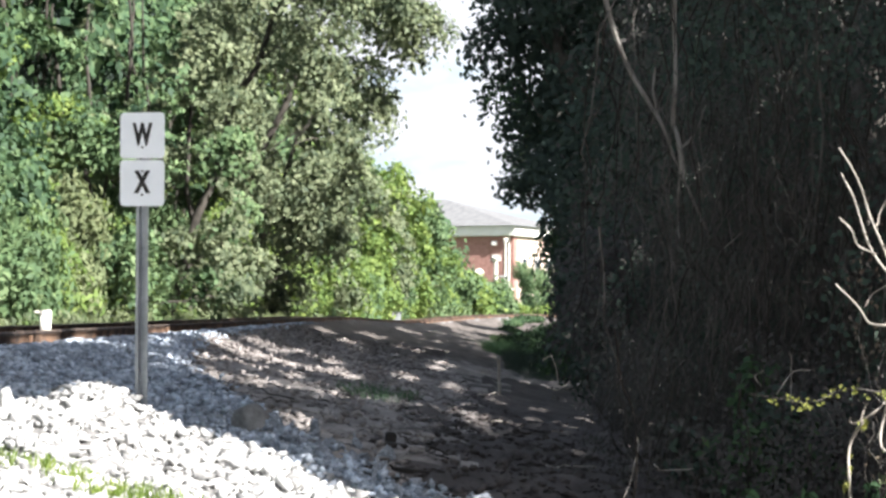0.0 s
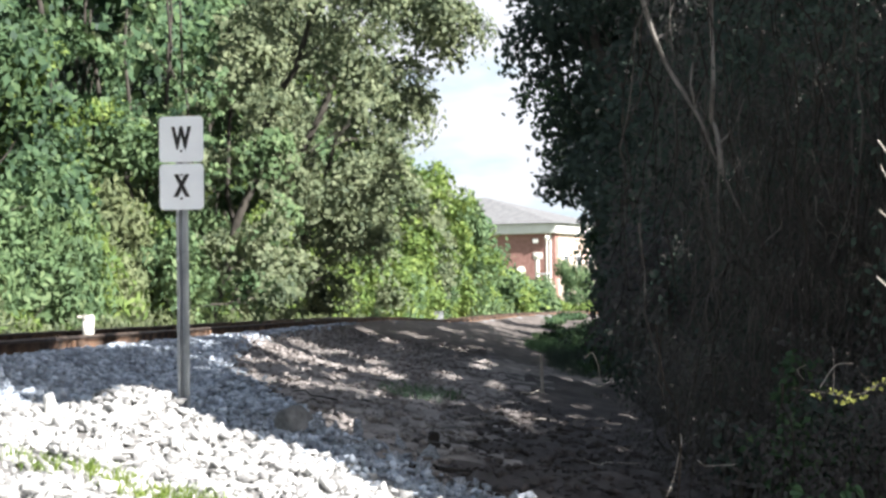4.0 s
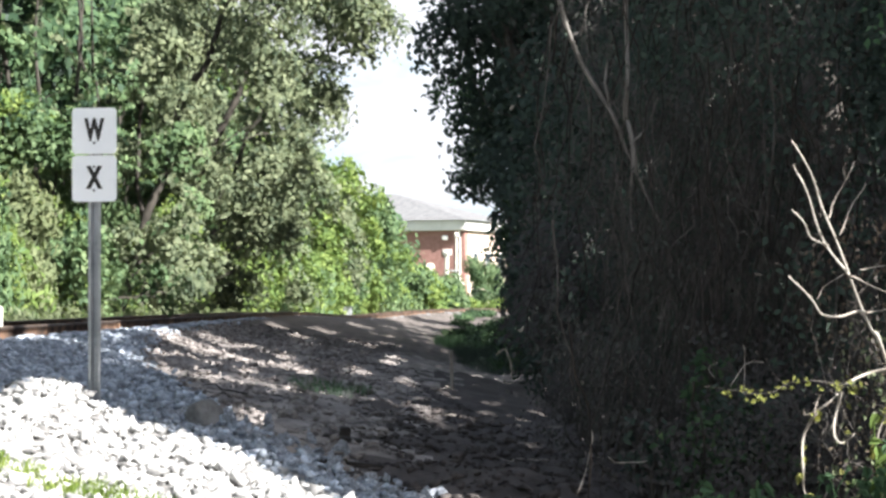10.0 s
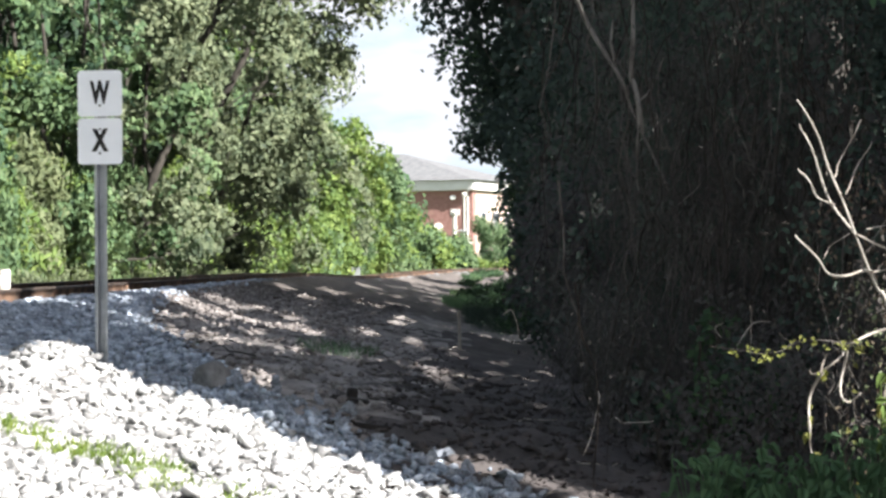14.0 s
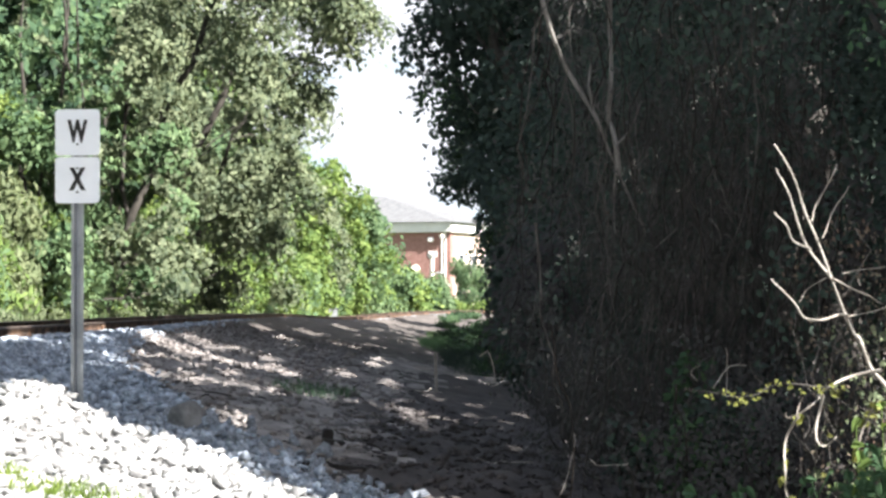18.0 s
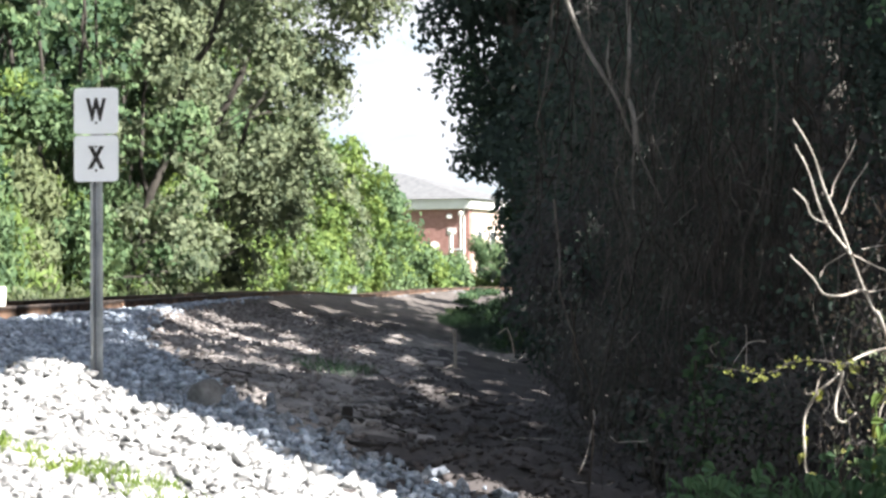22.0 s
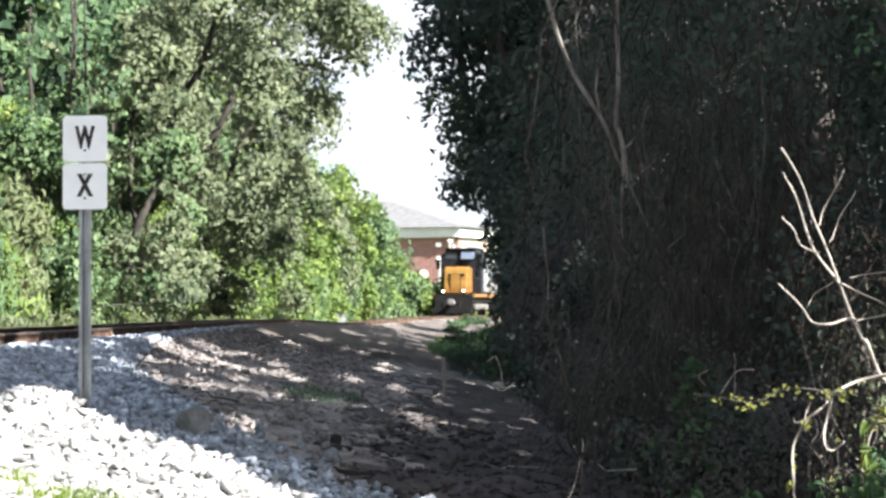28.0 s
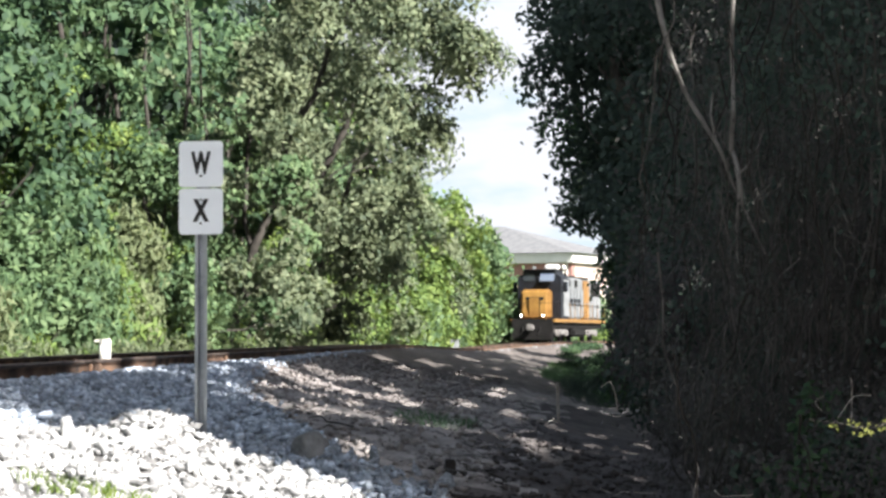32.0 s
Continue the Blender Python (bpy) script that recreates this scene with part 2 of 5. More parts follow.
M_SOIL = material("soil_and_litter", (0.36, 0.326, 0.308), (0.108, 0.096, 0.092), 2.6, 0.95, 0, 1.0, 18, contrast=0.42)
# ditch-side soil with its deep shade put into the colour
M_DITCHSHADE = material("shade_darkened_ditch_soil", (0.095, 0.083, 0.08), (0.045, 0.039, 0.038), 3.0, 0.95, 0, 0.9, 26, contrast=0.4)
M_GRIT = material("crushed_stone_bed", (0.3, 0.305, 0.315), (0.13, 0.135, 0.145), 14.0, 0.95, 0, 0.9, 60, contrast=0.5)
# bed under the white heap, darkened so gaps between stones look shadowed
M_GAPBED = material("dark_gap_bed", (0.22, 0.215, 0.21), (0.06, 0.06, 0.06), 22.0, 0.95, 0, 0.9, 70, contrast=0.5)
# far bank soil, darkened in colour to stand for its shade
M_FARSHADE = material("shade_darkened_far_soil", (0.165, 0.143, 0.131), (0.045, 0.039, 0.036), 1.3, 0.95, 0, 0.9, 16, contrast=0.45)
M_TURF = material("rough_turf", (0.083, 0.108, 0.0373), (0.0415, 0.0539, 0.0232), 1.4, 0.95, 0, 0.9, 18, contrast=0.5)
M_LITTER = material("leaf_litter", (0.24, 0.213, 0.2), (0.11, 0.097, 0.091), 5.0, 0.95, 0, 0.2, 40, per_island=0.3)
M_CHAR = material("charred_wood", (0.035, 0.03, 0.027), (0.015, 0.013, 0.012), 5.0, 0.9, 0, 0.5)

# ---------------- mesh helpers ----------------
def part(name, bm, mat, parent=None, label="", smooth=False):
    me = bpy.data.meshes.new(name)
    bm.to_mesh(me)
    bm.free()
    me.materials.append(mat)
    if smooth:
        me.polygons.foreach_set("use_smooth", [True] * len(me.polygons))
    ob = new(name, me)
    if parent:
        ob.parent = parent
    if label:
        ob["label"] = label
    return ob


def box(x0, y0, z0, x1, y1, z1, bevel=0.0, bm=None):
    bm = bm or bmesh.new()
    g = bmesh.ops.create_cube(bm, size=1, matrix=Matrix.LocRotScale(((x0 + x1) / 2, (y0 + y1) / 2, (z0 + z1) / 2), None, (x1 - x0, y1 - y0, z1 - z0)))
    if bevel:
        es = list({e for v in g["verts"] for e in v.link_edges})
        bmesh.ops.bevel(bm, geom=es, offset=bevel, segments=2, affect="EDGES")
    return bm


def rod(a, b, r0, r1=None, n=8, bm=None):
    bm = bm or bmesh.new()
    a, b = Vector(a), Vector(b)
    q = (b - a).to_track_quat("Z", "Y").to_matrix().to_4x4()
    bmesh.ops.create_cone(bm, cap_ends=True, segments=n, radius1=r0, radius2=r0 if r1 is None else r1, depth=(b - a).length, matrix=Matrix.Translation((a + b) / 2) @ q)
    return bm


def prism(outline, y0, y1, bm=None):
    """A closed outline in x and z, drawn out from y0 to y1."""
    bm = bm or bmesh.new()
    a = [bm.verts.new((x, y0, z)) for x, z in outline]
    b = [bm.verts.new((x, y1, z)) for x, z in outline]
    bm.faces.new(a)
    bm.faces.new(b[::-1])
    k = len(a)
    for i in range(k):
        bm.faces.new((a[i], b[i], b[(i + 1) % k], a[(i + 1) % k]))
    bmesh.ops.recalc_face_normals(bm, faces=bm.faces)
    return bm


def mesh_from(name, verts, quads, mat, smooth=False):
    """A mesh of four-cornered faces from arrays."""
    me = bpy.data.meshes.new(name)
    verts, quads = np.asarray(verts, np.float32), np.asarray(quads, np.int32)
    me.vertices.add(len(verts))
    me.vertices.foreach_set("co", verts.ravel())
    me.loops.add(quads.size)
    me.loops.foreach_set("vertex_index", quads.ravel())
    me.polygons.add(len(quads))
    me.polygons.foreach_set("loop_start", np.arange(len(quads), dtype=np.int32) * quads.shape[1])
    me.update(calc_edges=True)
    if smooth:
        me.polygons.foreach_set("use_smooth", [True] * len(quads))
    me.materials.append(mat)
    return me


RNG = np.random.default_rng(11)


def unit(v):
    return v / np.maximum(1e-9, np.linalg.norm(v, axis=1, keepdims=True))


def leaf_mesh(name, centres, normals, size, mat, spread=0.8, slim=0.5, droop=0.3, rng=None):
    """One folded, pointed blade at every centre, facing roughly along its normal."""
    rng = rng or RNG
    n = len(centres)
    nrm = unit(normals + rng.normal(0, spread, (n, 3)))
    d = unit(np.cross(nrm, rng.normal(0, 1, (n, 3))) + np.array((0, 0, -droop)))
    w = unit(np.cross(nrm, d))
    L = (np.asarray(size) * rng.uniform(0.6, 1.35, n))[:, None]
    fold = nrm * L * 0.12
    v = np.stack([centres - d * L * 0.5, centres + w * L * slim * 0.5 + fold, centres + d * L * 0.5, centres - w * L * slim * 0.5 + fold], 1).reshape(-1, 3)
    return mesh_from(name, v, np.arange(4 * n).reshape(-1, 4), mat)


def ovate_leaf(name, centre_at, normal, length, mat, rng, width=0.7):
    """One leaf with a rounded base, a point, and two halves folded along the midrib."""
    nrm = unit(np.array([normal]) + rng.normal(0, 0.35, (1, 3)))[0]
    d = unit(np.cross(nrm, rng.normal(0, 1, 3))[None] + np.array((0, 0, -0.7)))[0]
    w = np.cross(nrm, d)
    L = length * rng.uniform(0.65, 1.3)
    c = np.asarray(centre_at, float)
    rib = [c + d * L * (f - 0.5) - nrm * L * 0.25 * (f - 0.5) ** 2 for f in (0, 0.3, 0.65, 1.0)]
    edge = [(0.02, 0.22), (0.22, 0.48), (0.5, 0.42), (0.78, 0.2)]
    vs, qs = list(rib), []
    for sgn in (-1, 1):
        i = len(vs)
        vs += [c + d * L * (f - 0.5) + (w * sgn * width + nrm * 0.22) * L * e - nrm * L * 0.25 * (f - 0.5) ** 2 for f, e in edge]
        qs += [(0, 1, i + 1, i), (1, 2, i + 2, i + 1), (2, 3, i + 3, i + 2)]
    return mesh_from(name, vs, qs, mat, True)


def tube_mesh(name, paths, mat, sides=6):
    """Tapered tubes: each path is a list of (point, radius)."""
    vs, qs, k = [], [], 0
    for path in paths:
        P = [Vector(p) for p, _ in path]
        for i, (p, r) in enumerate(path):
            t = (P[min(i + 1, len(P) - 1)] - P[max(i - 1, 0)]).normalized()
            s = t.cross(Vector((0.31, 0.87, 0.39))).normalized()
            u = t.cross(s)
            for j in range(sides):
                a = 2 * math.pi * j / sides
                vs.append(P[i] + (s * math.cos(a) + u * math.sin(a)) * r)
        for i in range(len(path) - 1):
            for j in range(sides):
                a, b = k + i * sides + j, k + i * sides + (j + 1) % sides
                qs.append((a, b, b + sides, a + sides))
        k += len(path) * sides
    return mesh_from(name, [tuple(v) for v in vs], qs, mat, True)


def under(ob, parent, label=""):
    ob.parent = parent
    if label:
        ob["label"] = label
    return ob


def wander(a, b, r0, r1, steps=8, jitter=0.06, rng=None):
    """A bent stem from a to b, thinning from r0 to r1."""
    rng = rng or RNG
    a, b = np.array(a, float), np.array(b, float)
    off = np.zeros(3)
    out = []
    for i in range(steps + 1):
        f = i / steps
        if 0 < i < steps:
            off = off * 0.7 + rng.normal(0, jitter, 3) * np.linalg.norm(b - a)
        out.append((tuple(a + (b - a) * f + off * math.sin(math.pi * f)), r0 + (r1 - r0) * f))
    return out


# ---------------- the lie of the land ----------------
RAIL_TOP, GAUGE = 1.79, 1.5
X0, BEND, RADIUS = -4.75, 86.7, 349.0


def centre(s):
    """Middle of the track at y = s along the straight, then round the bend: x, y, heading in radians to the right."""
    if s <= BEND:
        return X0, s, 0.0
    a = (s - BEND) / RADIUS
    return X0 + RADIUS * (1 - math.cos(a)), BEND + RADIUS * math.sin(a), a


def dip(y):
    """The line sags a little in the bend."""
    return 0.3 * np.exp(-((np.asarray(y, float) - 130) / 22) ** 2)


def track_x(y):
    return X0 + np.maximum(0, np.minimum(y, 300) - BEND) ** 2 / (2 * RADIUS)


KNOTS_X = [-60, -12, -8.0, -7.2, -6.0, -3.3, -2.0, -1.0, 0.0, 1.0, 1.8, 3.0, 5.0, 12, 60]
KNOTS_Z = [1.3, 1.35, 1.35, 1.45, 1.6, 1.56, 1.3, 1.16, 1.02, 0.85, 0.72, 0.75, 0.95, 1.2, 1.25]


# the heap of white stone in front of the shade-tinted ballast: its far edge, also the edge of the shade, and its crest
# along that edge
EDGE_X = [-7.0, -3.3, -2.95, -2.7, -2.5, -2.2, -1.96, -1.76, -1.55, -1.34, -1.06, -0.8, -0.58, 0.3, 1.2]
EDGE_Y = [14.4, 14.95, 15.2, 15.6, 16.2, 16.45, 16.45, 16.25, 16.05, 15.85, 15.5, 15.1, 14.75, 13.3, 11.8]
HEAP_X = [-3.2, -2.8, -2.52, -2.33, -2.19, -2.09, -1.96, -1.76, -1.55, -1.34, -1.06, -0.8, -0.58, 0.3]
HEAP_Z = [0.9, 1.34, 1.44, 1.48, 1.5, 1.45, 1.36, 1.26, 1.19, 1.13, 1.04, 0.97, 0.91, 0.4]


def heap_edge(x):
    return np.interp(x, EDGE_X, EDGE_Y)


def land(x, y, rough=True):
    """Height of the ground: the bank beside the track, the ditch, the fall towards the viewer."""
    x, y = np.asarray(x, float), np.asarray(y, float)
    u = x - (track_x(y) - X0)
    z = np.interp(u, KNOTS_X, KNOTS_Z)
    z = z - dip(y)
    near = np.clip(16.4 - y, 0, 16)
    side = np.clip((u + 3.4) / 1.2, 0, 1)
    z = z - near * 0.085 * side
    z = z - 0.06 * np.exp(-((u + 2.6) / 1.0) ** 2 - ((y - 18.2) / 1.2) ** 2)
    z = z + 0.09 * np.exp(-((u + 3.6) / 0.38) ** 2)
    edge = heap_edge(x)
    heap = np.interp(x, HEAP_X, HEAP_Z) - 0.1 * np.maximum(0, edge - y) - 0.6 * np.maximum(0, y - edge)
    z = np.where((y > 9) & (y < 19), np.maximum(z, heap), z)
    if rough:
        z = z + 0.02 * np.sin(x * 3.1 + y * 1.3) * np.sin(y * 2.3 - x) * side + 0.012 * np.sin(x * 9 + 2 * y) * np.sin(y * 7) * side
        for kx, ky, ph in ((11.0, 6.0, 0.3), (-8.0, 9.5, 1.9), (14.5, -7.0, 4.1), (5.0, 13.0, 2.6)):
            z = z + 0.013 * np.sin(kx * x + ky * y + ph + 1.3 * np.sin(2.1 * x - 1.7 * y + ph)) * side
    return z


STONE_Y = [9, 12, 14.4, 15.2, 16, 17.2, 18, 22, 26, 35, 60, 400]
STONE_X = [2.2, 1.6, 0.3, -0.3, -0.75, -1.15, -1.4, -1.95, -2.75, -3.4, -3.6, -3.6]


def stone_edge(y):
    """How far the crushed stone spreads from the track, as x on the straight."""
    return np.interp(y, STONE_Y, STONE_X)


def ground_sheet():
    ys = np.concatenate([np.arange(-30, 8, 0.5), np.arange(8, 30, 0.14), np.arange(30, 70, 0.4), np.arange(70, 220, 2.5), np.geomspace(220, 2500, 20)])
    xs = np.concatenate([-np.geomspace(1500, 12, 16), np.arange(-11, -6, 0.5), np.arange(-6, 3, 0.12), np.arange(3, 12, 0.6), np.geomspace(12, 1500, 16)])
    gx, gy = np.meshgrid(xs, ys)
    gz = land(gx, gy)
    v = np.stack([gx, gy, gz], -1).reshape(-1, 3)
    w = len(xs)
    i = np.arange(len(ys) - 1)[:, None] * w + np.arange(w - 1)[None, :]
    q = np.stack([i, i + 1, i + 1 + w, i + w], -1).reshape(-1, 4)
    me = mesh_from("ground", v, q, M_SOIL, True)
    me.materials.append(M_GRIT)
    me.materials.append(M_TURF)
    me.materials.append(M_DITCHSHADE)
    me.materials.append(M_GAPBED)
    me.materials.append(M_FARSHADE)
    c = v[q].mean(1)
    u = c[:, 0] - (track_x(c[:, 1]) - X0)
    wob = 0.15 * np.sin(c[:, 1] * 3.1) + 0.1 * np.sin(c[:, 1] * 7.7 + c[:, 0] * 3)
    kind = np.where((u > -6.6) & (u < stone_edge(c[:, 1]) + wob), 1, 0)
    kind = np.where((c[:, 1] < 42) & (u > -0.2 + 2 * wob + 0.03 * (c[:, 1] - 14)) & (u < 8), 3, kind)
    kind = np.where((kind == 0) & (c[:, 1] > 50 + 12 * wob) & (c[:, 1] < 180) & (u > -4), 5, kind)
    kind = np.where((kind == 1) & (c[:, 1] < heap_edge(c[:, 0])), 4, kind)
    kind = np.where((c[:, 1] > 175) & (u < 30) & (u > -2.4), 2, kind)
    kind = np.where((c[:, 1] > 195) | (u < -12), 2, kind)
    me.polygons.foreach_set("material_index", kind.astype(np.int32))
    return tagged(new("ground", me), "brown littered soil of a bank and ditch beside the track", "ground", kind="structure")


ground = ground_sheet()

# ---------------- track ----------------
def rails():
    prof_web = [(-0.075, 0.0), (0.075, 0.0), (0.075, 0.012), (0.02, 0.03), (0.012, 0.05), (0.012, 0.125), (0.034, 0.14), (-0.034, 0.14), (-0.012, 0.125), (-0.012, 0.05), (-0.02, 0.03), (-0.075, 0.012)]
    prof_head = [(-0.036, 0.14), (0.036, 0.14), (0.036, 0.165), (0.028, 0.172), (-0.028, 0.172), (-0.036, 0.165)]
    ss = np.concatenate([np.arange(4, 87, 3.0), np.arange(87, 300, 2.0)])
    for side in (-1, 1):
        rail = tagged(new("rail"), "rusty steel running rail spiked to wooden ties", "rail", "rails of the track", "structure")
        for nm, prof, mat in (("web_and_foot", prof_web, M_RAIL), ("rail_head", prof_head, M_HEAD)):
            vs, qs, k = [], [], len(prof)
            for s in ss:
                x, y, h = centre(s)
                for px, pz in prof:
                    o = side * GAUGE / 2 + px
                    vs.append((x + o * math.cos(h), y - o * math.sin(h), RAIL_TOP - float(dip(y)) - 0.172 + pz))
            for i in range(len(ss) - 1):
                for j in range(k):
                    a, b = i * k + j, i * k + (j + 1) % k
                    qs.append((a, b, b + k, a + k))
            under(new(nm, mesh_from(nm, vs, qs, mat)), rail)
        bar = box(-0.016, -0.3, 0.03, 0.016, 0.3, 0.13, 0.006)
        first = None
        for s in np.arange(22.5 + 2 * side, 140, 11.9):
            x, y, h = centre(s)
            o = side * GAUGE / 2 + 0.03
            ob = part("joint_bar", bar.copy(), M_RAIL, rail) if first is None else new("joint_bar", first.data)
            first = first or ob
            ob.parent = rail
            ob.matrix_basis = pose(x + o * math.cos(h), y - o * math.sin(h), RAIL_TOP - float(dip(y)) - 0.172, 0, 0, -math.degrees(h))
        bar.free()


rails()


# ---------------- plants ----------------
def crown_points(rng, blobs, per_m2, inner=0.55):
    """Leaf places and outward directions on the rough shells of many overlapping clumps."""
    P, N = [], []
    for c, r in blobs:
        k = int(per_m2 * 4 * math.pi * r[0] * r[2])
        d = unit(rng.normal(0, 1, (k, 3)))
        rad = 1 - inner * rng.random((k, 1)) ** 2.2
        P.append(np.array(c) + d * np.array(r) * rad * (1 + 0.13 * np.clip(rng.normal(0, 1, (k, 1)), -1.6, 1.2)))
        N.append(d)
    return np.concatenate(P), np.concatenate(N)


GAPS = [  # openings in the canopy, by the sun flecks that they leave on the bank: x, y at both ends, depth along y
    (-3.5, 37.2, -2.15, 31.6, 1.7), (-2.2, 32.5, -1.05, 31.0, 1.9), (-3.19, 41.3, -2.28, 36.6, 1.08), (-2.8, 28.7, -2.55, 29.7, 0.5), (-2.41, 74.6, -1.52, 65.5, 3.24),
    (-1.96, 104.5, -0.81, 93.3, 3.2), (-0.6, 114.0, 1.35, 106.2, 2.6), (0.48, 129.7, 1.79, 119.8, 4.2), (-1.08, 57.7, -0.41, 54.2, 2.02), (-0.6, 34.1, -0.36, 33.6, 1.15), (0.01, 33.6, 0.26, 31.4, 1.22),
    (0.18, 25.0, 0.43, 21.8, 1.58), (-3.23, 64.2, -2.63, 60.5, 2.16), (-1.28, 18.8, -0.75, 17.4, 0.36), (-2.26, 54.7, -1.7, 52.6, 1.3), (-0.24, 46.5, 0.17, 44.9, 1.08),
    (-2.5, 29.4, -1.61, 28.3, 0.504), (-2.35, 39.3, -1.95, 38.5, 0.864), (-1.76, 36.8, -1.46, 35.7, 0.72),
    (-0.22, 42.2, 0.06, 41.6, 1.15), (-1.24, 19.4, -0.94, 18.7, 0.288), (0.55, 31.9, 0.7, 30.6, 0.792), (-4.6, 24.8, -3.7, 24.8, 2.7), (-4.6, 28.2, -3.95, 28.2, 1.5), (-4.6, 34.8, -3.7, 34.8, 3.0), (-4.85, 27.75, -4.3, 27.5, 0.648), (-3.7, 30.5, -3.35, 30.1, 0.6)]


def in_gap(P, leaf=0.1):
    """Which of the leaves stand in the way of a sun fleck, of the open stone heap or of the sunlit tangle."""
    g = P.copy()
    for _ in range(4):
        z = land(g[:, 0], g[:, 1], False)
        k = (P[:, 2] - z) / sun_dir.z
        g = P - k[:, None] * np.array(sun_dir)
    hit = np.zeros(len(P), bool)
    room = leaf * 0.6 + 0.15 * np.clip((5.2 - P[:, 0]) / 1.5, 0, 1)     # the openings widen towards the edge of the wood
    for x0, y0, x1, y1, d in GAPS:
        f = (g[:, 0] - x0) / (x1 - x0)
        slope = math.hypot(1, (y1 - y0) / (x1 - x0))
        over = room / (x1 - x0) / slope
        hit |= (f > -over) & (f < 1 + over) & (np.abs(g[:, 1] - y0 - (y1 - y0) * f) < d / 2 + room * slope)
    hit |= (g[:, 1] < heap_edge(g[:, 0]) + 0.05) & (g[:, 0] < 1.0) & (g[:, 1] > 3)
    hit |= (g[:, 0] > 0.1) & (g[:, 0] < 2.6) & (np.abs(g[:, 1] - 14.86 + (g[:, 0] - 0.2) * 0.55) < 0.3) & (P[:, 0] > 3.2)
    hit |= (g[:, 0] - track_x(g[:, 1]) < -1.25) & (P[:, 1] < 125)      # the tree tops end where their shade does, just past the near rail
    hit |= (g[:, 0] > 0.85) & (g[:, 0] < 3.2) & (g[:, 1] > np.interp(g[:, 0], [2.0, 2.4], [13.75, 12.5])) & (g[:, 1] < np.interp(g[:, 0], [1.3, 1.7], [14.3, 14.6])) & (P[:, 0] > 3.2)
    return hit


HOLLOWS = [  # dark openings in the wood: x, y, z, half width, half height
    (-8.6, 72, 10.2, 0.75, 1.2), (-10.6, 70, 10.4, 0.5, 0.5), (-9.3, 70, 8.4, 0.55, 0.7), (-11.2, 70, 8.6, 0.6, 0.45), (-7.5, 70, 7.2, 0.6, 0.4), (-7.1, 70, 5.0, 0.75, 0.5),
    (-4.6, 72, 6.5, 0.4, 0.75), (-8.6, 62, 4.6, 0.7, 0.6), (-10.0, 58, 3.6, 0.5, 0.45)]


def in_hollow(P):
    hit = np.zeros(len(P), bool)
    for x, y, z, rx, rz in HOLLOWS:
        f = P[:, 1] / y
        rx, rz = rx * 1.55, rz * 1.55
        hit |= ((P[:, 0] - x * f) / rx) ** 2 + ((P[:, 1] - y - 3) / 25.0) ** 4 + ((P[:, 2] - 2 - (z - 2) * f) / rz) ** 2 < 1 + 0.45 * np.sin(P[:, 0] * 7 + P[:, 2] * 5) * np.sin(P[:, 2] * 9 - P[:, 1] * 3)
    return hit


def sprays(rng, blobs, per_m2, leaf):
    """Leaf places in flat drooping sprays at the twig ends, with shaded gaps between them."""
    P, N = [], []
    for c, r in blobs:
        k = max(3, int(per_m2 * 4 * math.pi * r[0] * r[2] / 26))
        d = unit(rng.normal(0, 1, (k, 3)) + np.array((0.1, -0.1, 0.25)))
        rad = 1 - 0.5 * rng.random((k, 1)) ** 1.8
        mid = np.array(c) + d * np.array(r) * rad * (1 + 0.16 * np.clip(rng.normal(0, 1, (k, 1)), -1.5, 1.8))
        face = unit(d * 0.75 + np.array((0.1, -0.1, 0.55)) + rng.normal(0, 0.25, (k, 3)))
        m = 24
        off = np.clip(rng.normal(0, 1, (k, m, 3)), -1.9, 1.9) * (leaf * rng.uniform(0.7, 1.9, (k, 1, 1)))
        off -= face[:, None] * (off * face[:, None]).sum(2, keepdims=True) * 0.75
        off[..., 2] -= 0.5 * np.linalg.norm(off[..., :2], axis=2) ** 2 / leaf * 0.3
        P.append((mid[:, None] + off).reshape(-1, 3))
        N.append(np.repeat(face, m, 0))
    return np.concatenate(P), np.concatenate(N)


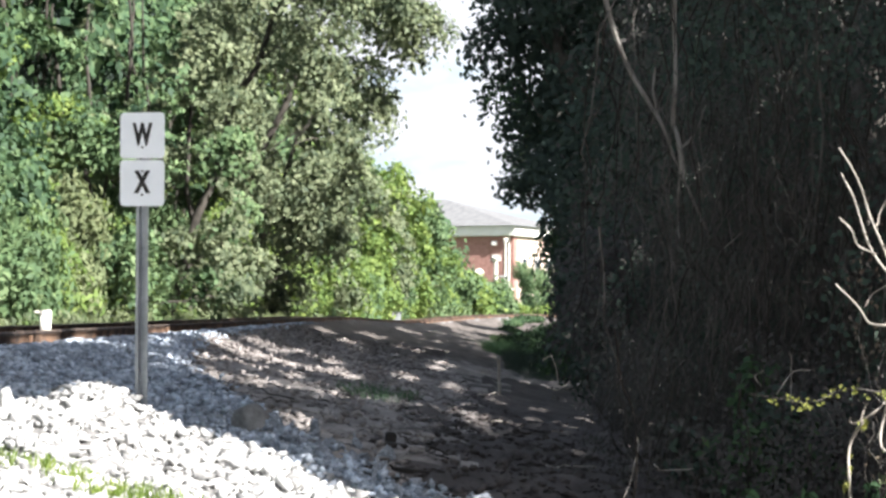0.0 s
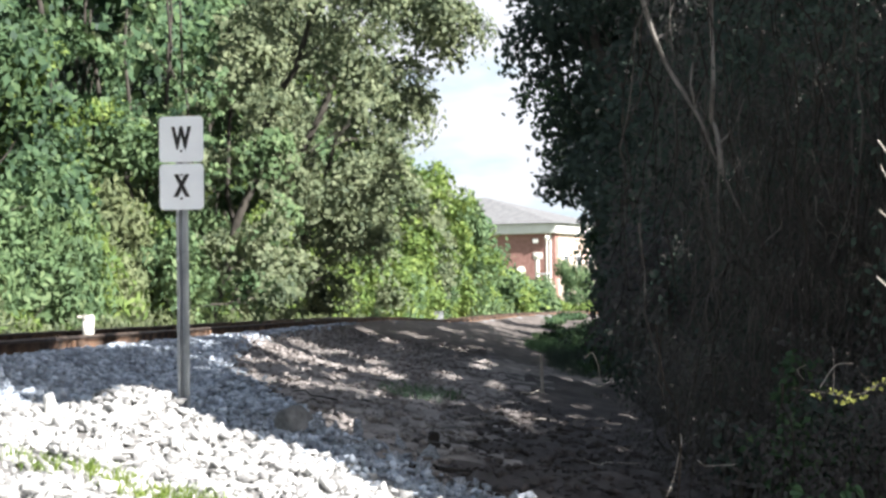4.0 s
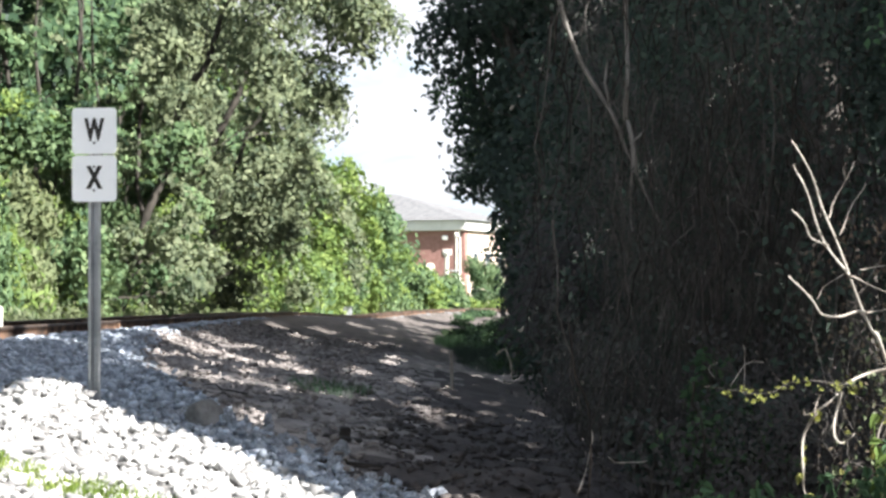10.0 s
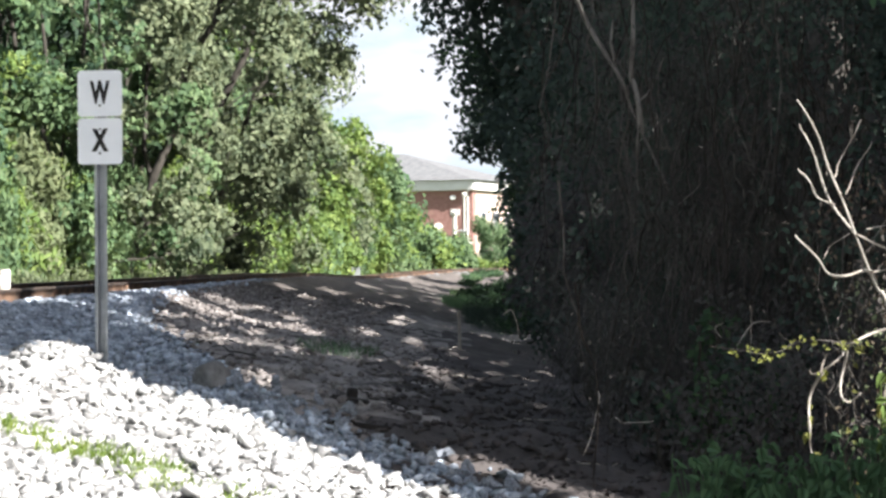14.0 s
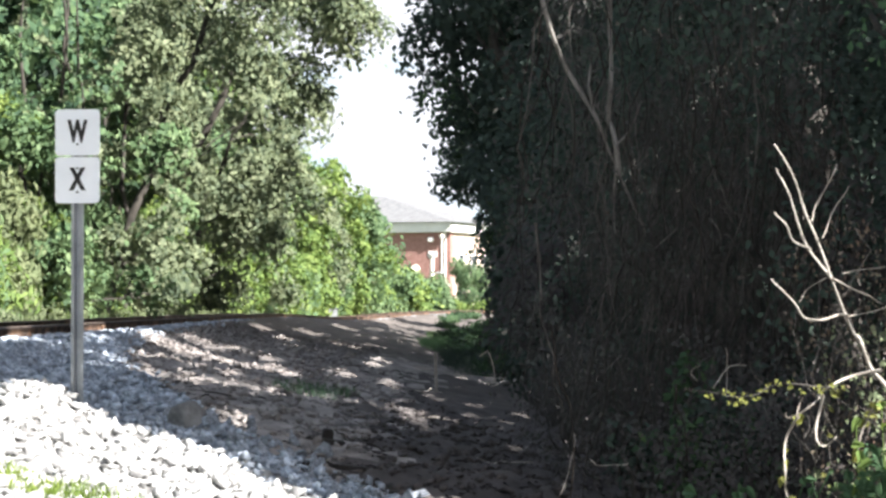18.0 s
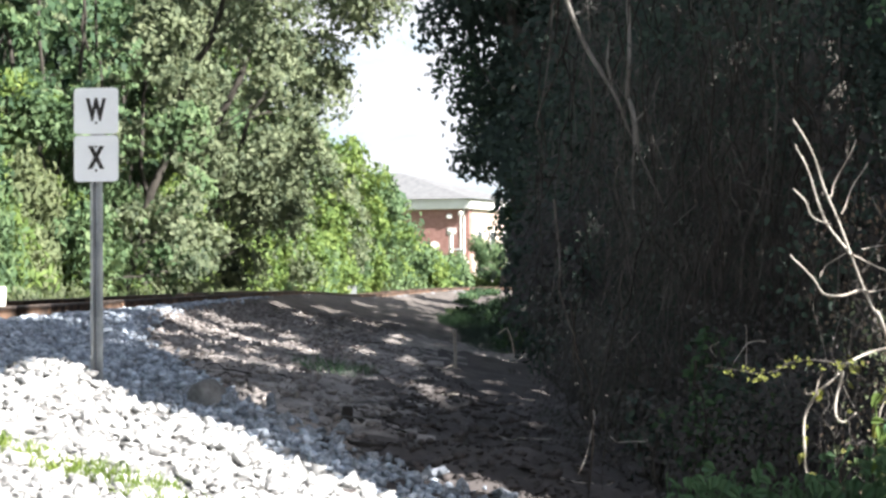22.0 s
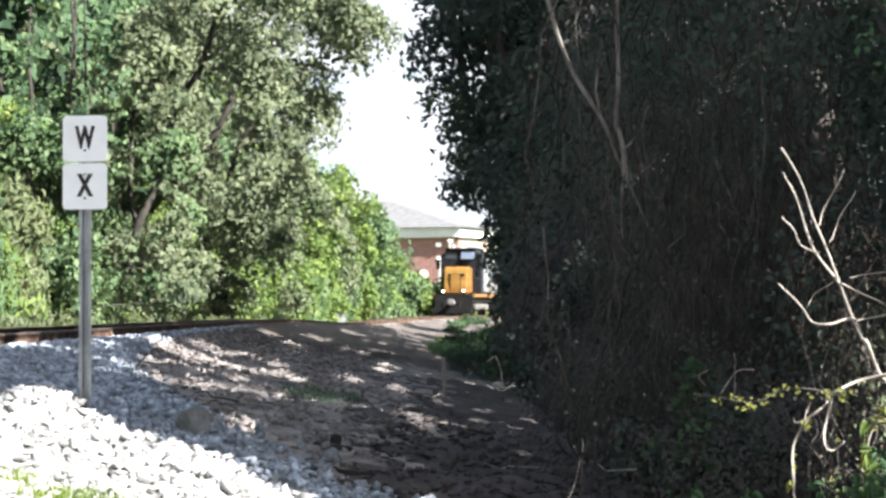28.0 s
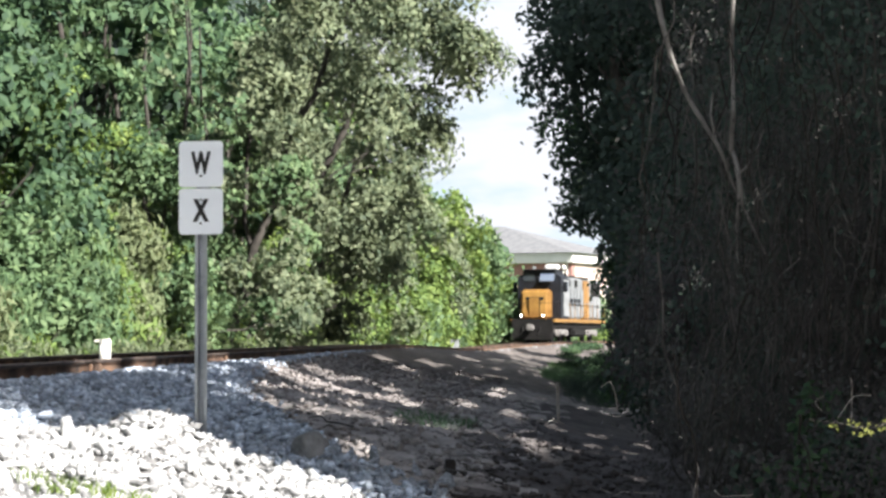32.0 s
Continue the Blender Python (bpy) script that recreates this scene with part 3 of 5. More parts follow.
def tree(name, x, y, height, spread, mat, leaf=0.2, density=55, low=0.15, seed=0, label="", category="tree", group="", lean=(0, 0), blobs=16, bark=None, clump=0.34, limb=1.0):
    """A tapered trunk with limbs and a crown of overlapping leafy clumps with gaps between them."""
    rng = np.random.default_rng(seed)
    z0 = float(land(x, y, False)) - 0.05
    ob = tagged(new(name), label, category, group)
    ob.location = (x, y, z0)
    bark = bark or M_BARK
    top = np.array((lean[0], lean[1], height * 0.93))
    trunk = wander((0, 0, -0.1), top, (0.008 if x < 0 else 0.013) * height + 0.03, 0.03, 9, 0.015, rng)
    cl, paths = [], []
    for i in range(blobs):
        f = low + (1 - low) * (i + rng.random()) / blobs
        a = rng.uniform(0, 2 * math.pi)
        wide = spread * (0.55 + 0.45 * math.sin(math.pi * min(1, f * 0.85 + 0.12))) * rng.uniform(0.45, 1.0)
        r = spread * clump * rng.uniform(0.7, 1.25)
        c = np.array((lean[0] * f + math.cos(a) * wide, lean[1] * f + math.sin(a) * wide, f * height))
        cl.append((c, (r * 1.1, r * 1.1, r * 0.85)))
        base = np.array(trunk[min(9, max(1, int(f * 7)))][0])
        paths.append(wander(base, c, limb * (0.005 * height * (1.15 - f) + 0.012), 0.006, 5, 0.05, rng))
    under(new("trunk", tube_mesh("trunk", [trunk], bark, 8)), ob)
    for p in paths:
        Q = np.array([q for q, _ in p]) + np.array((x, y, z0))
        if (in_hollow(Q) if x < 2 else in_gap(Q, 0.02)).sum() < 2:
            under(new("limb", tube_mesh("limb", [p], bark, 5)), ob)
    tufted = mat in (M_GREEN, M_OLIVE, M_LIME, M_CEDAR, M_DRY)
    P, N = sprays(rng, cl, density * 2.0, leaf) if tufted else crown_points(rng, cl, density)
    P[:, 2] = np.maximum(P[:, 2], 0.05)
    if x > 2 or x < -3:
        W = P + np.array((x, y, z0))
        keep = ~(in_gap(W, leaf) if x > 2 else in_hollow(W) & (x > track_x(y) - 13))
        P, N = P[keep], N[keep]
    shaded = 2 < x < 7 and mat in (M_SHADE, M_BROAD)
    up = N * 0.45 + np.array((0.15, -0.6, 0.5) if y > 30 else (-0.3, -0.65, 0.55)) if shaded else N + np.array((0.1, -0.1, 0.15))
    under(new("crown", leaf_mesh("crown", P, up, leaf, mat, 0.3 if shaded else 0.32, 0.58 if tufted else 0.6, 0.7, rng)), ob)
    return ob


def shrub(name, x, y, height, spread, mat, leaf, density, seed, label, category="shrub", group="", blobs=7, tall=False):
    rng = np.random.default_rng(seed)
    z0 = float(land(x, y, False)) - 0.03
    ob = tagged(new(name), label, category, group)
    ob.location = (x, y, z0)
    cl, paths = [], []
    for i in range(blobs):
        a, f = rng.uniform(0, 2 * math.pi), rng.uniform(0.15, 0.85)
        r = spread * rng.uniform(0.35, 0.55)
        c = np.array((math.cos(a) * spread * 0.6 * rng.random(), math.sin(a) * spread * 0.6 * rng.random(), f * height))
        cl.append((c, (r, r, min(r * 1.2, height * 0.4))))
        paths.append(wander((c[0] * 0.2, c[1] * 0.2, -0.05), c, 0.02, 0.006, 4, 0.06, rng))
    for p in paths:
        under(new("stem", tube_mesh("stem", [p], M_BARK, 5)), ob)
    P, N = crown_points(rng, cl, density)
    P[:, 2] = np.maximum(P[:, 2], 0.03)
    if x > 1:
        keep = ~in_gap(P + np.array((x, y, z0)), leaf)
        P, N = P[keep], N[keep]
    up = N * 0.35 + np.array((-0.3, -0.65, 0.5)) if mat == M_DEAD else N + np.array((0.3, -0.25, 0.5))
    under(new("foliage", leaf_mesh("foliage", P, up, leaf * (1.35 if tall else 1.0), mat, 0.18 if mat == M_DEAD else 0.42, 0.28 if tall else 0.5, -0.9 if tall else 0.4, rng)), ob)
    return ob


def left_wood():
    rng = np.random.default_rng(5)
    lab = "broad-leaved tree in full summer leaf behind the track"
    mats = [M_GREEN, M_GREEN, M_GREEN, M_OLIVE]
    spots = [37, 42.5, 48, 53, 58, 69.5, 75, 80, 85, 90.5, 96.5, 102, 107.5, 113, 118.5, 124, 129.5, 135, 140, 145, 150, 155, 160, 165, 170]
    for i, s in enumerate(spots):
        x, y, h = centre(s)
        off = -(5.0 + rng.uniform(0, 1.3)) if s < 105 else -4.2
        hgt = float(np.interp(s, [36, 100, 112, 122, 150, 160, 172], [13, 12, 9.8, 9.0, 8.8, 5.6, 2.6])) * rng.uniform(0.95, 1.08)
        sp = rng.uniform(2.9, 3.5) if s < 105 else float(np.interp(s, [105, 150, 172], [2.9, 2.6, 2.2]))
        tree("tree", x + off, y, hgt, sp, M_CEDAR if s < 78 and i != 5 else mats[i % 4] if s < 98 else (M_LIME, M_GREEN, M_LIME, M_OLIVE)[i % 4] if s < 152 else (M_LIME, M_GREEN)[i % 2], 0.155 + 0.0009 * s + 0.025 * (s > 105), 39 if s < 105 else 25, 0.08, 100 + i, lab, "tree", "wood behind the track", blobs=20, clump=0.26, limb=0.5)
    # back rows in darker leaf colours, so the hollows before them look shaded
    for s in np.arange(38, 176, 8):
        x, y, h = centre(s)
        tree("tree", x - 10.0 + rng.uniform(-1, 1), y, float(np.interp(s, [110, 128, 140, 150], [16, 18, 12, 6.5])), 4.2, M_CEDAR, 0.6, 3.5, 0.03, 300 + int(s), "tall dark broad-leaved tree deep in the wood", "tree", "wood behind the track", blobs=14, clump=0.43)
    for s in np.arange(42, 190, 8):
        x, y, h = centre(s)
        tree("tree", x - 16.0, y, float(np.interp(s, [120, 150, 162], [17, 21, 8])), 5, M_SHADE, 0.7, 5, 0.02, 400 + int(s), "tall dark broad-leaved tree deep in the wood", "tree", "wood behind the track", blobs=16, clump=0.54)
    shrub("shrub", -6.5, 99.5, 1.9, 0.85, M_SHADE, 0.16, 110, 499, "dark green shrub at the foot of the wood", "shrub", "undergrowth behind the track")
    tree("tree", -7.2, 71.5, 9.5, 2.5, M_OLIVE, 0.2, 46, 0.06, 76, lab, "tree", "wood behind the track", blobs=24, clump=0.28)
    tree("tree", -7.1, 60, 6.4, 2.3, M_GREEN, 0.18, 46, 0.05, 78, lab, "tree", "wood behind the track", blobs=24, clump=0.3)
    tree("tree", -7.4, 66, 14, 2.9, M_OLIVE, 0.19, 40, 0.15, 77, "grey-green tree whose crown hangs over the track", "tree", "wood behind the track", lean=(5.0, -1), blobs=36, clump=0.25, limb=0.3)
    tree("tree", -8.4, 80, 17, 4.2, M_OLIVE, 0.21, 40, 0.12, 74, "grey-green tree whose crown hangs over the track", "tree", "wood behind the track", lean=(7.2, -2), blobs=44, clump=0.23, limb=0.35)
    tree("tree", -8.0, 96, 14, 3.6, M_OLIVE, 0.23, 40, 0.1, 75, "grey-green tree whose crown hangs over the track", "tree", "wood behind the track", lean=(4.4, -1), blobs=34, clump=0.25, limb=0.4)
    tree("tree", -9.3, 54, 6.4, 1.5, M_LIME, 0.15, 60, 0.3, 79, "young tree overgrown with yellow-green vines", "tree", "wood behind the track", blobs=18, clump=0.36)
    for k, s in enumerate(np.arange(60, 138, 5.6)):
        x, y, h = centre(float(s))
        tree("tree", x - 4.3 - rng.uniform(0, 0.7), y, rng.uniform(4.2, 6.2), rng.uniform(1.4, 1.9), (M_LIME, M_DRY, M_GREEN, M_LIME, M_OLIVE)[k % 5], 0.11 + 0.0008 * float(s), 44, 0.06, 1900 + k, "small tree smothered in yellow-green vines", "tree", "wood behind the track", blobs=11, clump=0.38, limb=0.5)
    # the wood carried on out of view, added to cut the sky light
    for k, yy in enumerate(np.arange(-14, 20, 6.5)):
        tree("tree", -11.5, float(yy), 13, 4.5, M_GREEN, 0.45, 7, 0.05, 450 + k, lab, "tree", "wood behind the track", blobs=18, clump=0.36)
    for k, s in enumerate(np.arange(24, 120, 1.15)):
        x, y, h = centre(float(s))
        shrub("weed", x - 1.75 - rng.uniform(0, 0.5), y, rng.uniform(0.28, 0.5), rng.uniform(0.4, 0.6), (M_DRY, M_OLIVE, M_DRY, M_LIME)[k % 4], 0.1, 120, 1500 + k, "low dry weeds along the far edge of the track", "weed", "weeds along the track", blobs=4, tall=True)
    s, i = 33.0, 0
    while s < 180:
        x, y, h = centre(s)
        m = (M_DRY, M_LIME, M_LIME, M_GREEN)[int(rng.integers(0, 4))] if s > 60 else (M_DRY, M_GREEN, M_DRY, M_GREEN)[int(rng.integers(0, 4))] if s < 47 else (M_DRY, M_LIME, M_GREEN, M_DRY)[int(rng.integers(0, 4))]
        m = (M_GREEN, M_BROAD)[i % 2] if s > 158 else m
        shrub("shrub", x - 3.2 - rng.uniform(0, 0.9), y, rng.uniform(2.2, 4.6) if 52 < s < 150 else rng.uniform(1.4, 3.0), rng.uniform(1.3, 1.8), m, 0.135 + 0.0009 * s, 43, 500 + i, "shrub and tall weeds at the foot of the wood", "shrub", "undergrowth behind the track", blobs=11, tall=bool(i % 3))
        s += 2.4 + rng.uniform(0, 1.2)
        i += 1


left_wood()


def right_wood():
    rng = np.random.default_rng(9)
    lab = "dark shaded tree draped in vines beside the ditch"
    # x, y, height, spread, bare stem share
    spots = [(5.4, 14.6, 13.5, 2.6, 0.04), (4.0, 18.0, 14.2, 2.6, 0.04), (4.2, 22.5, 14.2, 2.6, 0.05), (4.2, 26.2, 14.0, 2.6, 0.06), (4.3, 33, 14.0, 2.7, 0.06), (4.4, 38.5, 14.0, 2.8, 0.08), (4.4, 44, 14.2, 2.9, 0.12), (4.5, 49.5, 13.5, 3.1, 0.2), (4.4, 55.5, 13.5, 3.4, 0.22),
             (5.9, 61, 14.5, 3.0, 0.06), (6.2, 66.5, 14.5, 3.0, 0.06), (6.5, 72, 14.5, 3.1, 0.06), (6.8, 78, 14.5, 3.1, 0.06), (7.2, 84, 14.5, 3.1, 0.06), (7.5, 91, 14.5, 3.2, 0.06), (7.9, 98, 14.5, 3.2, 0.08), (8.4, 106, 14.5, 3.2, 0.1), (8.9, 114, 14.5, 3.2, 0.1), (9.6, 122, 13, 3.4, 0.1), (12, 135, 11, 4, 0.1), (17, 150, 9, 5, 0.1), (26, 165, 8, 5, 0.1), (42, 185, 9, 6, 0.1)]
    # six trees out of view, added to shade the old ballast and ditch side
    tree("tree", 5.8, 12.2, 14.0, 2.3, M_SHADE, 0.14, 150, 0.55, 698, "unseen tall tree with a high crown, added for shade", "tree", "wood beside the ditch", blobs=24, bark=M_GREYBARK, clump=0.34)
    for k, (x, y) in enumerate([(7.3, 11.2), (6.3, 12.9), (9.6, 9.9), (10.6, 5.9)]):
        tree("tree", x, y, 14.5, 2.9, M_SHADE, 0.27, 28, 0.5, 691 + k, "unseen tall tree with a dense high crown, added for shade", "tree", "wood beside the ditch", blobs=26, bark=M_GREYBARK, clump=0.36, limb=0.25)
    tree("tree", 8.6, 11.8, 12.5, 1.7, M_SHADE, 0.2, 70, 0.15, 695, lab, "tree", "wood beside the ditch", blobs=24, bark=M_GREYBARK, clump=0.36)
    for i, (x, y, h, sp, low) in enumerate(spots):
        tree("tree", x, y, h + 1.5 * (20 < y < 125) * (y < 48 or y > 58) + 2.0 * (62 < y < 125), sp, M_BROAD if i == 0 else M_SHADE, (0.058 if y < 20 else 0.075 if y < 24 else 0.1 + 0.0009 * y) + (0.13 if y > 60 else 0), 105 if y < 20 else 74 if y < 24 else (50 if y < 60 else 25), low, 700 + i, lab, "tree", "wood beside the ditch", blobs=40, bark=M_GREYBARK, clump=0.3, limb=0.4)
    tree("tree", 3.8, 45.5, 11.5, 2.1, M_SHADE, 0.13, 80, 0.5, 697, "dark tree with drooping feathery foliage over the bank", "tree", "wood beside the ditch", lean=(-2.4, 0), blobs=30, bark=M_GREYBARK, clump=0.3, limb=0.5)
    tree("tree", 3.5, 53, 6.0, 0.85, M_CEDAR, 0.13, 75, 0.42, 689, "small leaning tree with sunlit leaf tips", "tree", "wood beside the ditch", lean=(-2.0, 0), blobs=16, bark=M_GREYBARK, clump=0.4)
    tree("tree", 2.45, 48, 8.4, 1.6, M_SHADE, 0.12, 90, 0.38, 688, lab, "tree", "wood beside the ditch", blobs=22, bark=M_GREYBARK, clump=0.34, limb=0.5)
    # two hidden rows added behind the edge trees to keep the bank shaded
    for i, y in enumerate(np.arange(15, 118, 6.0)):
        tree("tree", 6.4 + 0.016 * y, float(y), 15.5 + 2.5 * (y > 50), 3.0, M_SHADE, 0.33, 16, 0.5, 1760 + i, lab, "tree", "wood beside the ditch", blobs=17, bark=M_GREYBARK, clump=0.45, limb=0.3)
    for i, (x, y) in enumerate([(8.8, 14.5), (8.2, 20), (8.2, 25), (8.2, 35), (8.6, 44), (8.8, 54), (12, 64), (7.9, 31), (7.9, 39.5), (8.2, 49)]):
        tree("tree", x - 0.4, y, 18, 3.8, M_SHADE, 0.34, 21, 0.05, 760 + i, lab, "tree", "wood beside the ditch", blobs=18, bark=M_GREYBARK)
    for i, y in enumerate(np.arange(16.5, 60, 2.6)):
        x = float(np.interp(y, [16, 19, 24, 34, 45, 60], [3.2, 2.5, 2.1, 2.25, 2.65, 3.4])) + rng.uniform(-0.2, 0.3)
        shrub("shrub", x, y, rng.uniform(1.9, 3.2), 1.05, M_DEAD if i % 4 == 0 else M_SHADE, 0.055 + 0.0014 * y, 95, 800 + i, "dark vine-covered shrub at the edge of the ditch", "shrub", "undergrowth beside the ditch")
    # growth added over the ditch side to darken it where deep shade lies
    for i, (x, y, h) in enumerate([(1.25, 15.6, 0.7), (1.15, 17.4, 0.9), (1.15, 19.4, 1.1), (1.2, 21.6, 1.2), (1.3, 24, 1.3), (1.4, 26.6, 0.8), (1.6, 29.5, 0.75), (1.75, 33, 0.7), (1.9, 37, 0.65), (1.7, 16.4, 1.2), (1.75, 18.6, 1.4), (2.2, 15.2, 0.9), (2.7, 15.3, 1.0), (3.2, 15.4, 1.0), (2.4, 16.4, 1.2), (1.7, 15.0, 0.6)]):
        shrub("shrub", x + (0.5 if x < 2 else 0.15), y, h, 0.6, M_DEAD, 0.036, 150, 900 + i, "withered low growth added to darken the side of the ditch", "shrub", "undergrowth beside the ditch")
    for i, (x, y, h) in enumerate([(1.88, 15.5, 0.75), (2.1, 15.7, 0.95), (2.3, 15.4, 0.7), (1.65, 15.9, 0.6), (2.0, 16.3, 1.25), (2.5, 16.2, 1.1)]):
        shrub("shrub", x, y, h, 0.34, (M_CEDAR, M_SHADE)[i % 2], 0.075, 75, 980 + i, "dim blue-green leafy shoots in the ditch", "shrub", "undergrowth beside the ditch", blobs=6)
    # shrubs out of view, put here to keep sun off the low growth
    for i, (x, y) in enumerate([(4.2, 14.0), (4.6, 15.1), (4.0, 15.2)]):
        shrub("shrub", x, y, 3.4, 0.9, M_SHADE, 0.12, 160, 880 + i, "dense unseen shrub added to shade the low growth", "shrub", "undergrowth beside the ditch", blobs=9)
    for x, y, h, sp in ((6.5, 192, 4.6, 1.3), (7.9, 196, 4.2, 1.4)):
        shrub("shrub", x, y, h, sp, M_GREEN, 0.22, 60, 1880 + int(y), "dark green bush beside the far crossing", "shrub", "bushes near the crossing", blobs=10)
    for i in range(14):
        shrub("shrub", 3.0 + i * 0.75, 188 + (i % 3) * 2.5, 0.9 + 0.3 * (i % 2), 0.9, M_LIME, 0.3, 40, 930 + i, "clump of tall sunlit grass near the crossing", "grass", "grass near the crossing", tall=True)
    for i, (x, y, h) in enumerate([(6.6, 124, 1.6), (7.4, 134, 2.0)]):
        shrub("shrub", x, y, h, 1.5, M_SHADE, 0.25, 40, 865 + i, "green bush beside the far track", "shrub", "undergrowth beside the ditch")
    for i, (x, y, h) in enumerate([(3.0, 98, 0.35), (3.3, 104, 0.4), (4.3, 109, 0.5), (3.7, 113, 0.4), (4.6, 119, 0.5), (5.4, 126, 0.6), (4.0, 148, 0.35), (4.6, 153, 0.4), (5.3, 158, 0.45), (5.9, 160, 0.5), (3.6, 140, 0.3)]):
        shrub("weed", x, y, h, 1.1, M_CEDAR, 0.2, 60, 870 + i, "low green weeds on the lip of the ditch", "weed", "weeds on the lip of the ditch", tall=True)
    for i, y in enumerate(np.arange(46, 86, 3.3)):
        for k, (x, h) in enumerate([(1.55, 0.2), (1.9, 0.35), (2.25, 0.6), (2.6, 0.9)]):
            x = (x + 0.4 * (y < 66)) * (1 if y < 58 else 1 + (y - 58) * 0.016) + rng.uniform(-0.15, 0.15)
            if k or i % 2:
                shrub("weed", x, float(y) + rng.uniform(-0.8, 0.8), h * rng.uniform(0.7, 1.25), 0.55 + 0.1 * k, (M_SHADE, M_CEDAR, M_BROAD, M_CEDAR)[(i + k) % 4], 0.1, 70, 3000 + 10 * i + k, "dim green weeds on the shaded lip of the ditch", "weed", "weeds on the lip of the ditch", blobs=5, tall=bool((i + k) % 2))


right_wood()


# ---------------- whistle sign ----------------
def letter(ch, size, mat, parent, x, z, y, name):
    cu = bpy.data.curves.new(name, "FONT")
    cu.body, cu.size, cu.align_x, cu.align_y, cu.extrude, cu.offset = ch, size, "CENTER", "CENTER", 0.0012, 0.010
    tmp = bpy.data.objects.new(name, cu)
    scene.collection.objects.link(tmp)
    me = bpy.data.meshes.new_from_object(tmp.evaluated_get(bpy.context.evaluated_depsgraph_get()))
    bpy.data.objects.remove(tmp)
    me.materials.clear()
    me.materials.append(mat)
    ob = under(new(name, me), parent)
    ob.matrix_basis = pose(x, y, z, 90, 0, 0) @ Matrix.Diagonal(((0.6 if ch == "W" else 0.64), 1.0, 1.0, 1.0))
    return ob


def whistle_sign():
    x, y = -1.972, 16.5
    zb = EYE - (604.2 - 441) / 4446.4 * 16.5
    ob = tagged(new("whistle_sign"), "square white W and X plates on a steel channel post", "sign")
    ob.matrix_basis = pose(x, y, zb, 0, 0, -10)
    top = 1.90
    c = [(-0.042, 0.014), (-0.026, 0.014), (-0.022, -0.04), (0.022, -0.04), (0.026, 0.014), (0.042, 0.014), (0.042, 0.018), (0.023, 0.018), (0.019, -0.036), (-0.019, -0.036), (-0.023, 0.018), (-0.042, 0.018)]
    bm = bmesh.new()
    a = [bm.verts.new((px, -py, -0.35)) for px, py in c]
    b = [bm.verts.new((px, -py, top - 0.03)) for px, py in c]
    bm.faces.new(a), bm.faces.new(b)
    for i in range(len(c)):
        bm.faces.new((a[i], a[(i + 1) % len(c)], b[(i + 1) % len(c)], b[i]))
    bmesh.ops.recalc_face_normals(bm, faces=bm.faces)
    part("post", bm, M_STEEL, ob, "galvanised steel channel post")
    for ch, z1 in (("W", top), ("X", top - 0.313)):
        h = 0.302
        bm = bmesh.new()
        pts = []
        for cx, cz, a0 in ((1, 1, 0), (-1, 1, 90), (-1, -1, 180), (1, -1, 270)):
            for k in range(5):
                an = radians(a0 + 22.5 * k)
                pts.append((cx * (h / 2 - 0.028) + 0.028 * math.cos(an), cz * (h / 2 - 0.028) + 0.028 * math.sin(an)))
        prism(pts, -0.0025, 0.0, bm)
        plate = part("sign_plate", bm, M_SIGN, ob, "white reflective plate with the letter " + ch)
        plate.location = (0, -0.022, z1 - h / 2)
        letter(ch, 0.19, M_BLACK, plate, 0, 0, -0.0035, "letter")
        for bz in (0.078, -0.078):
            bm = rod((0, -0.0025, bz), (0, -0.009, bz), 0.008, n=8)
            part("bolt", bm, M_BLACK, plate)
    return ob


whistle_sign()


